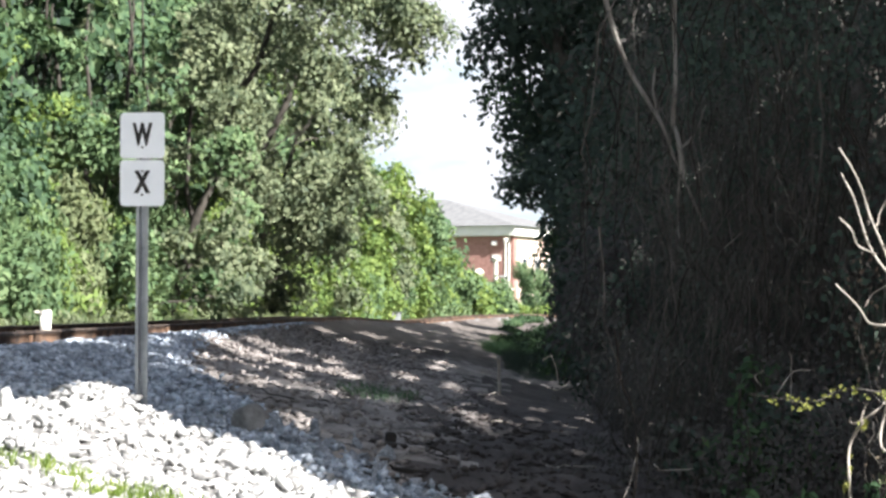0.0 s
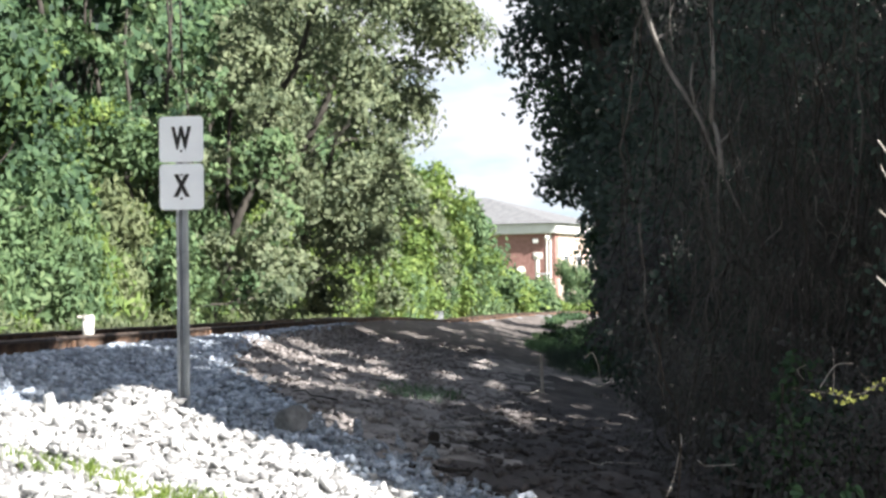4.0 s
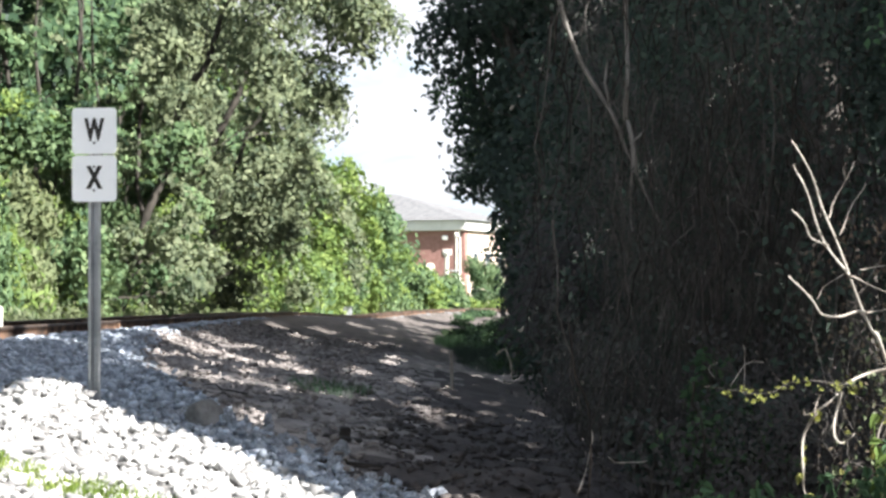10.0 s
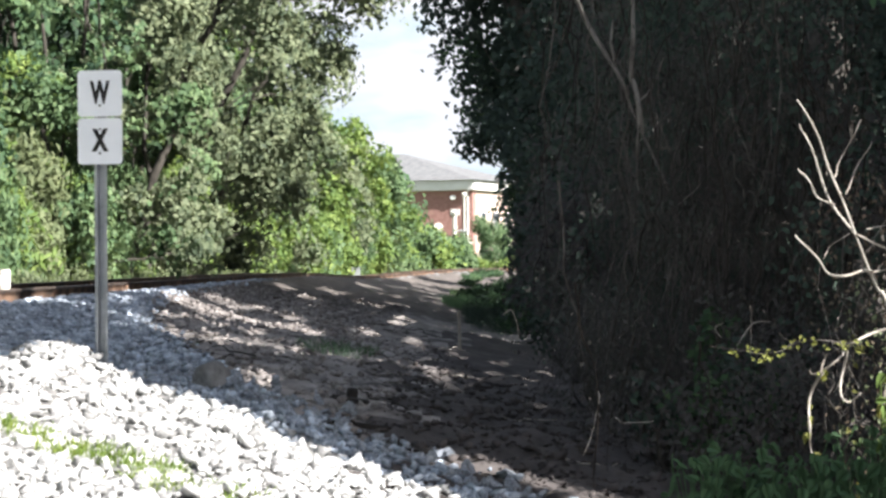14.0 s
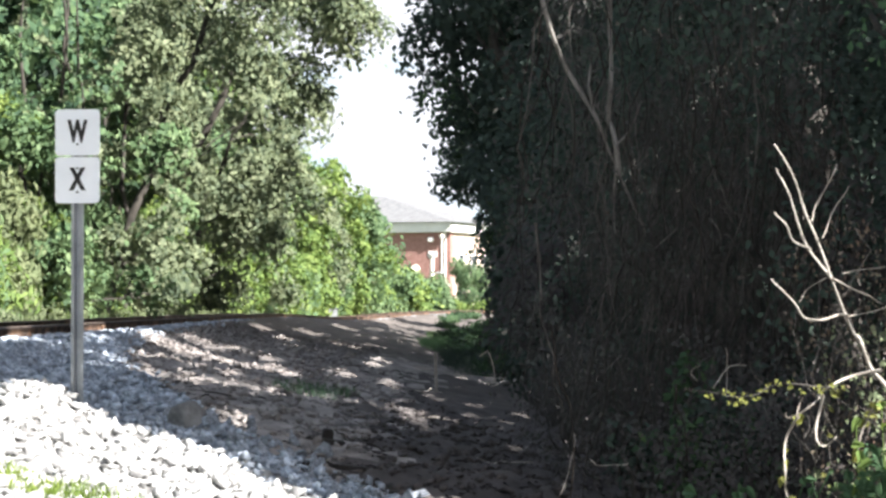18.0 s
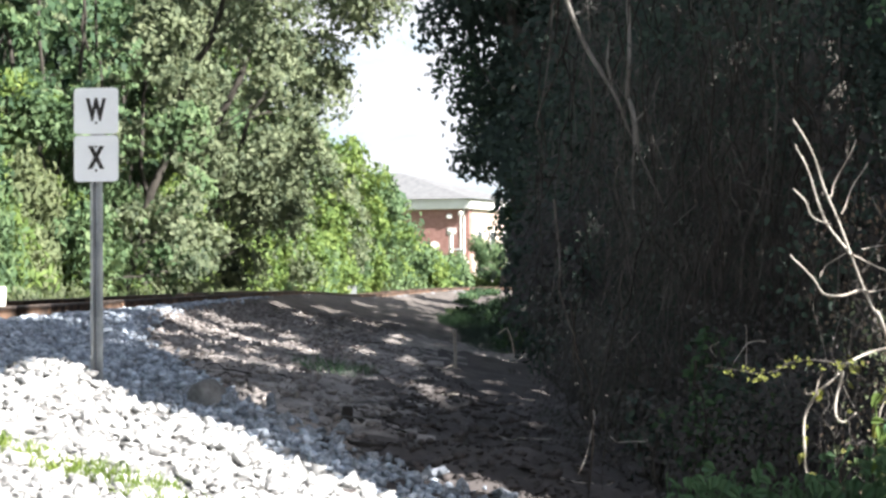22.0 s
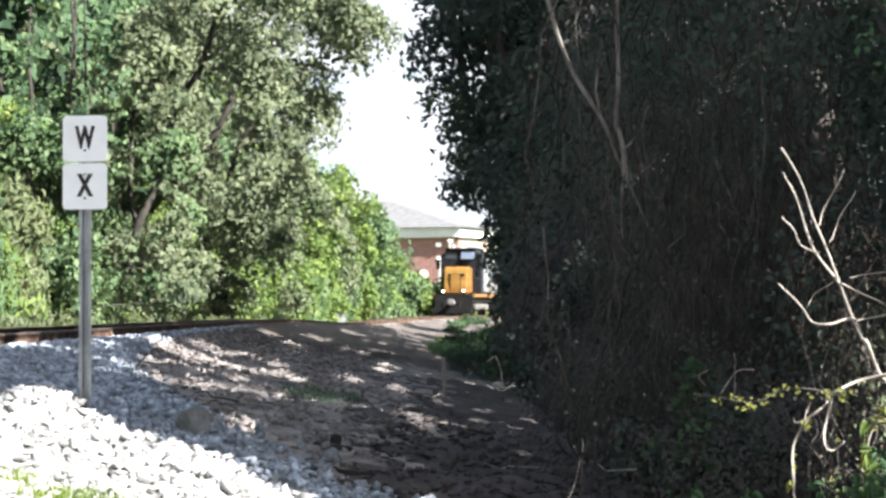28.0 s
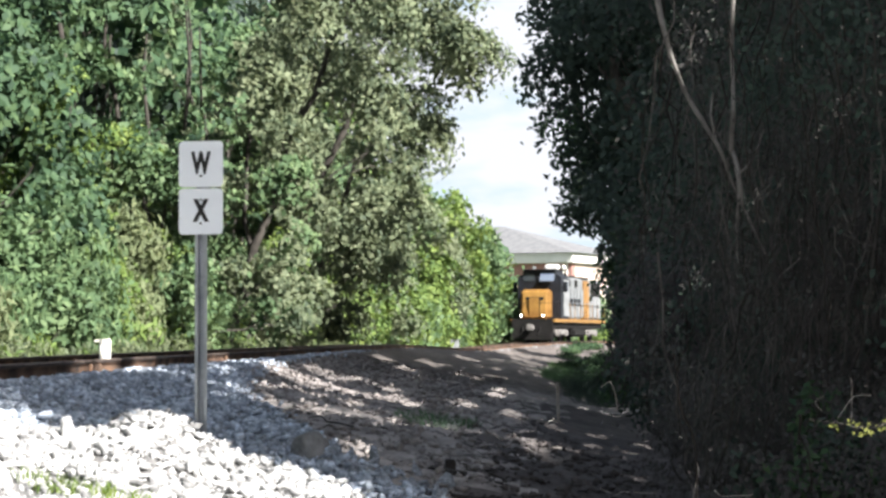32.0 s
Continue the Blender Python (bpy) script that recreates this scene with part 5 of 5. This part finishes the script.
def leaning_limb():
    ob = tagged(new("bare_limb"), "bare grey forked limb leaning in the dark wood", "branch")
    Y = 17.0
    for nm, pts, r0, r1 in (("limb", [(1.8, 2.5), (1.7, 2.73), (1.55, 3.08), (1.45, 3.32), (1.24, 3.69), (1.09, 4.11), (0.98, 4.8), (0.8, 5.6)], 0.008, 0.034),
                            ("limb", [(1.62, 2.9), (1.58, 3.2), (1.56, 3.31), (1.57, 3.62), (1.57, 4.16), (1.62, 5.2)], 0.025, 0.018),
                            ("twig", [(1.45, 3.32), (1.42, 3.5), (1.44, 3.66)], 0.016, 0.008),
                            ("twig", [(1.6, 3.1), (1.7, 3.2), (1.78, 3.4)], 0.012, 0.005),
                            ("twig", [(1.6, 3.0), (1.59, 2.75), (1.6, 2.5)], 0.012, 0.005),
                            ("twig", [(2.22, 3.05), (2.27, 2.92), (2.32, 2.8), (2.37, 2.69), (2.44, 2.61), (2.45, 2.55), (2.43, 2.47)], 0.009, 0.0054),
                            ("twig", [(2.24, 2.74), (2.26, 2.61), (2.3, 2.51), (2.32, 2.37)], 0.009, 0.0054),
                            ("twig", [(2.3, 2.69), (2.37, 2.67), (2.41, 2.63)], 0.007, 0.0042),
                            ("twig", [(2.32, 2.48), (2.37, 2.49), (2.42, 2.41)], 0.009, 0.0054),
                            ("twig", [(2.49, 2.42), (2.46, 2.34)], 0.007, 0.0042),
                            ("twig", [(2.01, 2.53), (1.93, 2.45), (1.87, 2.4)], 0.008, 0.0048),
                            ("twig", [(2.09, 2.22), (2.07, 2.15)], 0.008, 0.0048),
                            ("twig", [(2.43, 2.63), (2.6, 2.59)], 0.006, 0.0036),
                            ("twig", [(1.71, 2.93), (1.78, 2.99), (1.83, 3.04)], 0.007, 0.0042)):
        under(new(nm, tube_mesh(nm, [branch_path(pts, Y, r0 * 0.75, r1 * 0.75)], M_LIMB, 7)), ob)


leaning_limb()


def thicket_twigs():
    for pts, r, mat in (([(1.13, 1.27), (1.13, 1.19), (1.1, 1.04), (1.04, 0.89)], 0.007, M_PALE),
                        ([(1.23, 1.11), (1.27, 1.08), (1.37, 1.08), (1.45, 1.09)], 0.007, M_PALE),
                        ([(0.58, 1.71), (0.63, 1.74), (0.66, 1.66), (0.67, 1.57)], 0.007, M_PALE),
                        ([(2.13, 1.66), (2.04, 1.65), (1.94, 1.52)], 0.008, M_PALE),
                        ([(2.01, 1.76), (2.03, 1.65), (2.02, 1.5)], 0.006, M_PALE),
                        ([(1.86, 1.66), (1.83, 1.64), (1.82, 1.6), (1.85, 1.57)], 0.008, M_PALE),
                        ([(1.72, 1.55), (1.72, 1.43), (1.76, 1.35), (1.79, 1.1)], 0.018, M_VINE),
                        ([(1.35, 1.69), (1.29, 1.36), (1.25, 1.22), (1.2, 1.13), (1.18, 0.8)], 0.008, M_VINE),
                        ([(1.0, 1.9), (1.03, 1.6), (1.11, 1.43), (1.12, 1.1), (1.1, 0.7)], 0.016, M_VINE),
                        ([(1.4, 1.72), (1.3, 1.62), (1.21, 1.54)], 0.006, M_GREYBARK)):
        tagged(new("twig", tube_mesh("twig", [branch_path(pts, 14.6, r * 0.4, r * 0.28)], mat, 5)), "thin bare twig caught in the dark thicket", "twig", "twigs in the thicket")


thicket_twigs()


def hanging_vines():
    """Bare vines that hang like a curtain before the dark wood, each one apart."""
    rng = np.random.default_rng(21)
    for k in range(100):
        y = rng.uniform(15.5, 21)
        u = rng.uniform(0.055, 0.185)
        x = u * y
        z1 = rng.uniform(2.2, 5.2)
        z0 = max(float(land(x, y, False)) + rng.uniform(-0.05, 1.0), z1 - rng.uniform(1.0, 3.2))
        b = (x + rng.normal(0, 0.25), y + rng.normal(0, 0.2), z0)
        tagged(new("hanging_vine", tube_mesh("hanging_vine", [wander((x, y, z1), b, rng.uniform(0.003, 0.009), 0.003, 9, 0.03, rng)], M_VINE if k % 6 else M_GREYBARK, 5)), "thin bare brown vine hanging in the thicket", "vine", "hanging vines")


hanging_vines()


def vine_curtain():
    """Thousands of thin dry stems that hang and loop before the wood."""
    rng = np.random.default_rng(23)
    n, m = 850, 8
    y = rng.uniform(16.6, 17.9, n)
    u = 0.075 + 0.105 * rng.beta(1.8, 1.5, n)
    z1 = 1.3 + 2.5 * rng.beta(1.6, 1.5, n)
    L = np.minimum(rng.uniform(0.4, 1.9, n), z1 - 0.8)
    f = np.linspace(0, 1, m)[None]
    lean, bow, ph = rng.normal(0, 0.3, (n, 1)), rng.normal(0, 0.13, (n, 1)), rng.uniform(0, 6.28, (n, 1))
    X = (u * y)[:, None] + lean * f * L[:, None] + bow * np.sin(f * 5 + ph) + 0.012 * np.sin(f * 17 + 3 * ph)
    Y = y[:, None] + 0.06 * np.sin(f * 4 + ph)
    Z = z1[:, None] - L[:, None] * f
    C = np.stack([X, Y, Z], -1)
    r = rng.uniform(0.0012, 0.0042, n)[:, None] * (1 - 0.5 * f)
    ring = [(math.cos(a), math.sin(a)) for a in (0.5, 2.6, 4.7)]
    V = np.stack([C + np.stack([r * c, r * d, 0 * r], -1) for c, d in ring], 2)
    a = (np.arange(n)[:, None, None] * m + np.arange(m - 1)[None, :, None]) * 3 + np.arange(3)[None, None]
    b = (np.arange(n)[:, None, None] * m + np.arange(m - 1)[None, :, None]) * 3 + (np.arange(3)[None, None] + 1) % 3
    Q = np.stack([a, b, b + 3, a + 3], -1).reshape(-1, 4)
    tagged(new("vine_curtain", mesh_from("vine_curtain", V.reshape(-1, 3), Q, M_DRYVINE, True)), "dense curtain of thin dry brown vines before the dark wood", "vines", kind="stuff")


vine_curtain()


def vine_drapes():
    """Withered leaves caught in the vines."""
    rng = np.random.default_rng(22)
    n = 50000
    y = rng.uniform(16.8, 22, n)
    u = rng.beta(2.2, 2.2, n) * 0.15 + 0.045
    z = rng.beta(1.4, 1.5, n) * 4.6 + 0.7
    x = u * y + rng.normal(0, 0.05, n)
    keep = np.sin(x * 9 + 1.5 * np.sin(z * 2.1)) + 0.9 * np.sin(z * 5.5 + 2 * np.sin(x * 4)) + 0.6 * np.sin(x * 21 + z * 7) > 0.1
    P = np.stack([x, y, z], 1)[keep]
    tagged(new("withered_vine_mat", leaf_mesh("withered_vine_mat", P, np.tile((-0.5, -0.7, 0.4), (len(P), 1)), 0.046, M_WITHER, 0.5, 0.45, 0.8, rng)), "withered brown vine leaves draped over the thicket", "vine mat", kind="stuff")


vine_drapes()


def broad_plant(x, y, height, leaves, size, seed, mat=M_BROAD):
    rng = np.random.default_rng(seed)
    ob = tagged(new("broad_leaved_plant"), "green broad-leaved weed in the shaded ditch", "plant", "broad-leaved weeds")
    z = float(land(x, y, False))
    ob.location = (x, y, z)
    for k in range(leaves):
        a = rng.uniform(0, 2 * math.pi)
        r = rng.uniform(0.04, 0.22)
        tip = (math.cos(a) * r, math.sin(a) * r, height * rng.uniform(0.4, 1.0))
        under(new("stalk", tube_mesh("stalk", [wander((0, 0, -0.03), tip, 0.006, 0.003, 4, 0.05, rng)], mat, 4)), ob)
        under(new("leaf", ovate_leaf("leaf", tip, (math.cos(a) * 0.5, math.sin(a) * 0.5 - 0.6, 0.9), size, mat, rng, 0.8)), ob)


for k, (x, y, h) in enumerate([(1.5, 12.9, 0.52), (1.66, 13.1, 0.58), (1.85, 13.2, 0.6), (2.02, 13.0, 0.56), (2.2, 13.1, 0.56), (2.38, 13.2, 0.66), (2.55, 13.0, 0.72), (2.7, 13.2, 0.8), (1.75, 12.7, 0.45), (1.95, 12.7, 0.5), (2.3, 12.6, 0.5), (2.62, 12.6, 0.62), (2.8, 12.9, 0.75)]):
    broad_plant(x, y, h, 40, 0.078, 40 + k)


for k, (x, y, h) in enumerate([(2.72, 13.3, 0.9), (2.86, 13.4, 1.0), (3.0, 13.3, 1.1), (2.9, 13.15, 0.8)]):
    broad_plant(x, y, h, 22, 0.085, 80 + k, M_LIME)


# ---------------- small things on the bank ----------------
def boulder():
    bm = bmesh.new()
    bmesh.ops.create_icosphere(bm, subdivisions=3, radius=0.5)
    for v in bm.verts:
        v.co *= 1 + 0.3 * noise.noise(v.co * 2.6) + 0.09 * noise.noise(v.co * 7)
        v.co.x, v.co.y, v.co.z = v.co.x * 0.27, v.co.y * 0.24, v.co.z * 0.27
    ob = part("boulder", bm, M_BOULDER, None, "rounded brown-grey boulder at the edge of the crushed stone", True)
    tagged(ob, category="rock")
    ob.matrix_basis = pose(-1.27, 16.8, float(land(-1.27, 16.8)) + 0.055, 8, 24, 25)


boulder()


def pale_block():
    """A squared piece of white stone that stands out of the heap."""
    bm = box(-0.05, -0.035, -0.07, 0.05, 0.035, 0.07)
    for v in bm.verts:
        if v.co.z > 0:
            v.co.x, v.co.y = v.co.x * 0.55 + 0.02, v.co.y * 0.7
        v.co.z += 0.012 * math.sin(50 * v.co.x + 31 * v.co.y)
    bmesh.ops.bevel(bm, geom=list(bm.edges), offset=0.008, segments=1, affect="EDGES")
    ob = tagged(part("stone_block", bm, M_STONE), "upright squared block of white stone on the heap", "rock")
    ob.matrix_basis = pose(-2.66, 15.3, float(land(-2.66, 15.3)) + 0.055, 6, -20, 20)


pale_block()


def bank_debris():
    for nm, lab, cat, pos, dims, mat, rot in (
            ("stake", "pale weathered wooden stake in the bank", "stake", (0.72, 32, 0.9), (0.034, 0.034, 0.6), M_PALE, (4, -3, 20)),
            ("stub", "charred wooden stub on the bank", "wood", (-0.35, 17.0, 1.14), (0.07, 0.07, 0.1), M_CHAR, (8, 5, 10)),
            ("board", "charred broken board lying on the bank", "wood", (-0.36, 16.7, 1.09), (0.26, 0.09, 0.03), M_CHAR, (4, 8, -12)),
            ("board", "dark broken board lying on the bank", "wood", (-0.2, 15.8, 1.02), (0.24, 0.08, 0.03), M_CHAR, (4, 8, 14))):
        ob = tagged(part(nm, box(-dims[0] / 2, -dims[1] / 2, -dims[2] / 2, dims[0] / 2, dims[1] / 2, dims[2] / 2, 0.008), mat), lab, cat)
        ob.matrix_basis = pose(pos[0], pos[1], float(land(pos[0], pos[1])) + dims[2] * 0.42, *rot)
    rng = np.random.default_rng(31)
    for k in range(60):
        y = rng.uniform(14, 40)
        x = rng.uniform(-0.6, 1.0) + (y - 14) * 0.005 - (0.8 if y > 20 else 0) * rng.random() * 2
        L, a = rng.uniform(0.15, 0.6), rng.uniform(0, math.pi)
        p0 = (x, y, float(land(x, y)) + 0.012)
        x1, y1 = x + L * math.cos(a), y + L * math.sin(a)
        p1 = (x1, y1, float(land(x1, y1)) + 0.02)
        tagged(new("stick", tube_mesh("stick", [wander(p0, p1, 0.009, 0.004, 5, 0.05, rng)], M_PALE if k % 4 == 0 else M_VINE, 5)), "dead stick lying on the littered bank", "stick", "sticks on the bank")


bank_debris()


def grass_patch(x0, y0, rx, ry, count, h, seed, mat=None):
    rng = np.random.default_rng(seed)
    a, r = rng.uniform(0, 2 * math.pi, count), np.sqrt(rng.random(count))
    x, y = x0 + rx * r * np.cos(a), y0 + ry * r * np.sin(a)
    hh = h * rng.uniform(0.4, 1.2, count)
    z = land(x, y)
    lean = rng.normal(0, 0.45, (count, 2)) * hh[:, None]
    w = rng.normal(0, 1, (count, 2))
    w = w / np.linalg.norm(w, axis=1)[:, None] * 0.004
    b = np.stack([x, y, z - 0.01], 1)
    tip = np.stack([x + lean[:, 0], y + lean[:, 1], z + hh], 1)
    mid = (b + tip) / 2 + np.stack([-lean[:, 0] * 0.2, -lean[:, 1] * 0.2, hh * 0.1], 1)
    s3 = np.concatenate([w, np.zeros((count, 1))], 1)
    v = np.stack([b, mid + s3, tip, mid - s3], 1).reshape(-1, 3)
    tagged(new("grass", mesh_from("grass", v, np.arange(4 * count).reshape(-1, 4), mat or M_GRASS)), "tuft of green grass among the stones", "grass", kind="stuff")


grass_patch(-1.85, 13.45, 0.3, 0.2, 600, 0.09, 1)
grass_patch(-1.5, 13.2, 0.35, 0.2, 600, 0.09, 2)
grass_patch(-1.1, 12.75, 0.4, 0.25, 500, 0.08, 3)
grass_patch(-2.3, 13.3, 0.3, 0.2, 250, 0.1, 9)
grass_patch(-0.66, 26, 0.45, 1.4, 380, 0.12, 4, M_BROAD)
grass_patch(1.75, 50, 0.5, 6, 1500, 0.14, 5, M_SHADE)
grass_patch(2.1, 58, 0.7, 9, 3000, 0.3, 6, M_SHADE)
grass_patch(2.2, 76, 1.0, 12, 5000, 0.3, 7, M_BROAD)
grass_patch(3.3, 110, 1.2, 16, 5000, 0.3, 8, M_GREEN)

# ---------------- crushed stone, ties, litter: the many small pieces ----------------
def broken_stone(rng, corners=9):
    """An angular broken stone: the hull of a few random corners."""
    bm = bmesh.new()
    for p in unit(rng.normal(0, 1, (corners, 3))) * rng.uniform(0.4, 0.56, (corners, 1)) * np.array((1.25, 0.92, 0.66)):
        bm.verts.new(p)
    bmesh.ops.convex_hull(bm, input=bm.verts)
    bmesh.ops.delete(bm, geom=[v for v in bm.verts if not v.link_faces], context="VERTS")
    bmesh.ops.recalc_face_normals(bm, faces=bm.faces)
    bm.verts.index_update()
    return bm


def scatter_stones(name, xs, ys, sizes, mat, seed, sink=0.3):
    rng = np.random.default_rng(seed)
    n = len(xs)
    lie = land(xs, ys)
    kind = rng.integers(0, 16, n)
    VV, TT, at = [], [], 0
    for k in range(16):
        bm = broken_stone(rng)
        base = np.array([v.co[:] for v in bm.verts])
        tri = np.array([[v.index for v in f.verts] for f in bm.faces])
        bm.free()
        w = np.nonzero(kind == k)[0]
        m = len(w)
        if not m:
            continue
        V = base[None] * rng.uniform(0.7, 1.35, (m, 1, 3))
        a, b = rng.uniform(0, 6.28, m), rng.normal(0, 0.8, m)
        ca, sa, cb, sb = np.cos(a)[:, None], np.sin(a)[:, None], np.cos(b)[:, None], np.sin(b)[:, None]
        x, y, z = V[..., 0], V[..., 1], V[..., 2]
        y, z = y * cb - z * sb, y * sb + z * cb
        x, y = x * ca - y * sa, x * sa + y * ca
        V = np.stack([x, y, z], -1) * sizes[w][:, None, None]
        V += np.stack([xs[w], ys[w], lie[w] + sizes[w] * (0.5 - sink) * rng.uniform(0.2, 1.3, m)], 1)[:, None]
        VV.append(V.reshape(-1, 3))
        TT.append((tri[None] + (at + np.arange(m) * len(base))[:, None, None]).reshape(-1, 3))
        at += m * len(base)
    return new(name, mesh_from(name, np.concatenate(VV), np.concatenate(TT), mat))


def ballast():
    rng = np.random.default_rng(77)
    y = rng.uniform(10.5, 19.5, 46000)
    x = rng.uniform(-5.6, 1.3, 46000)
    ok = (x < stone_edge(y) + rng.normal(0, 0.12, len(x))) & (x > -0.2 * y - 0.6)
    x, y = x[ok], y[ok]
    white = y < heap_edge(x) + rng.normal(0, 0.06, len(x))
    size = 0.03 + 0.095 * rng.random(len(x)) ** 2.2
    bed = tagged(scatter_stones("white_stone_heap", x[white], y[white], size[white], M_STONE, 1), "heap of loose white crushed limestone beside the track", "crushed stone", kind="stuff")
    tagged(scatter_stones("ballast", x[~white], y[~white], size[~white] * 0.85, M_SHADESTONE, 3), "crushed-stone ballast behind the white heap, tinted blue-grey for its shade", "ballast", kind="stuff")
    y = 19 + 51 * rng.random(34000) ** 1.5
    x = rng.uniform(-3.95, -1.2, 34000)
    ok = (x < stone_edge(y) + rng.normal(0, 0.12, len(x))) & (rng.random(len(x)) < np.interp(y, [19, 30, 70], [1, 0.7, 0.2]))
    x, y = x[ok], y[ok]
    tagged(scatter_stones("ballast_shoulder", x, y, 0.045 + 0.065 * rng.random(len(x)) ** 1.6, M_SHADESTONE, 2), "ballast shoulder below the rail, tinted blue-grey for its shade", "ballast", kind="stuff")
    # larger broken rocks along the toe of the heap, each by itself
    shapes = [broken_stone(rng, 13) for _ in range(10)]
    meshes, rocks = [], []
    for bm in shapes:
        me = bpy.data.meshes.new("stone")
        bm.to_mesh(me)
        bm.free()
        me.materials.append(M_STONE)
        meshes.append(me)
        rock = me.copy()
        rock.materials[0] = M_SHADEROCK
        rocks.append(rock)
    for k in range(300):
        yy = 11.5 + 6.5 * rng.random()
        if k < 150:
            xx = float(stone_edge(yy)) + rng.normal(0.0, 0.2)
            sz = rng.uniform(0.07, 0.15) if k % 5 else rng.uniform(0.13, 0.18)
        else:
            xx = rng.uniform(-3.2, float(stone_edge(yy)))
            sz = rng.uniform(0.06, 0.1)
        # past the shade edge a stone takes the shade-tinted copy
        ob = new("stone", rocks[k % 10] if yy > float(heap_edge(xx)) else meshes[k % 10])
        ob.parent = bed
        ob.matrix_basis = pose(xx, yy, float(land(xx, yy)) + sz * 0.12, *rng.uniform(0, 360, 3)) @ Matrix.Diagonal((sz, sz, sz * 0.8, 1))


ballast()


def litter():
    rng = np.random.default_rng(78)
    n = 12000
    y = 13 + 47 * rng.random(n) ** 1.5
    x = stone_edge(y) + rng.random(n) * 3.6
    x = x + track_x(y) - X0
    P = np.stack([x, y, land(x, y) + 0.012], 1)
    uu = x - (track_x(y) - X0)
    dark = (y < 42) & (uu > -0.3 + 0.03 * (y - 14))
    tagged(new("ditch_litter", leaf_mesh("ditch_litter", P[dark], np.tile((0, 0, 1.0), (int(dark.sum()), 1)), 0.06, M_DITCHSHADE, 0.2, 0.5, 0.0, rng)), "leaves in the ditch, coloured dark for shade", "leaf litter", kind="stuff")
    P, y = P[~dark], y[~dark]
    n = len(P)
    tagged(new("leaf_litter", leaf_mesh("leaf_litter", P, np.tile((0, 0, 1.0), (n, 1)), 0.035 + 0.0009 * y, M_LITTER, 0.16, 0.5, 0.0, rng)), "dead brown leaves strewn over the bank", "leaf litter", kind="stuff")
    n = 6000
    y = 13 + 44 * rng.random(n) ** 1.4
    x = stone_edge(y) + rng.random(n) * 3.0
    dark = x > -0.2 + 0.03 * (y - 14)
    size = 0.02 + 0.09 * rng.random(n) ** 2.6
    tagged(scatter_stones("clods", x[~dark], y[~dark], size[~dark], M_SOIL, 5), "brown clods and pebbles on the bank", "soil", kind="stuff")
    tagged(scatter_stones("ditch_clods", x[dark], y[dark], size[dark], M_DITCHSHADE, 6), "clods in the ditch, coloured dark for shade", "soil", kind="stuff")


litter()


def ties():
    bm = box(-1.3, -0.11, -0.12, 1.3, 0.11, 0.06, 0.012)
    me = bpy.data.meshes.new("tie")
    bm.to_mesh(me)
    bm.free()
    me.materials.append(M_TIE)
    bed = tagged(new("tie_row"), "creosoted wooden ties under the rails", "ties", kind="structure")
    for s in np.arange(14, 162, 0.54):
        x, y, h = centre(s)
        ob = new("tie", me)
        ob.parent = bed
        ob.matrix_basis = pose(x, y, RAIL_TOP - float(dip(y)) - 0.172 - 0.058, 0, 0, -math.degrees(h))


ties()


def motions():
    """The engine rolls slowly round the bend towards the viewer."""
    def s_at(t):
        return 164.3 + 2.87 * (32 - t)

    def along(t):
        x, y, h = centre(s_at(t))
        return (t, pose(x, y, RAIL_TOP - float(dip(y)), 0, 0, -math.degrees(h)))
    walk(loco, [along(t) for t in np.arange(0, 32.01, 1.0)])
    for axle, y in zip(loco_axles, AXLES):
        walk(axle, [(t, pose(0, y, 0.51, math.degrees(2.87 * t / 0.51), 0, 0)) for t in np.arange(0, 32.01, 0.2)])


motions()
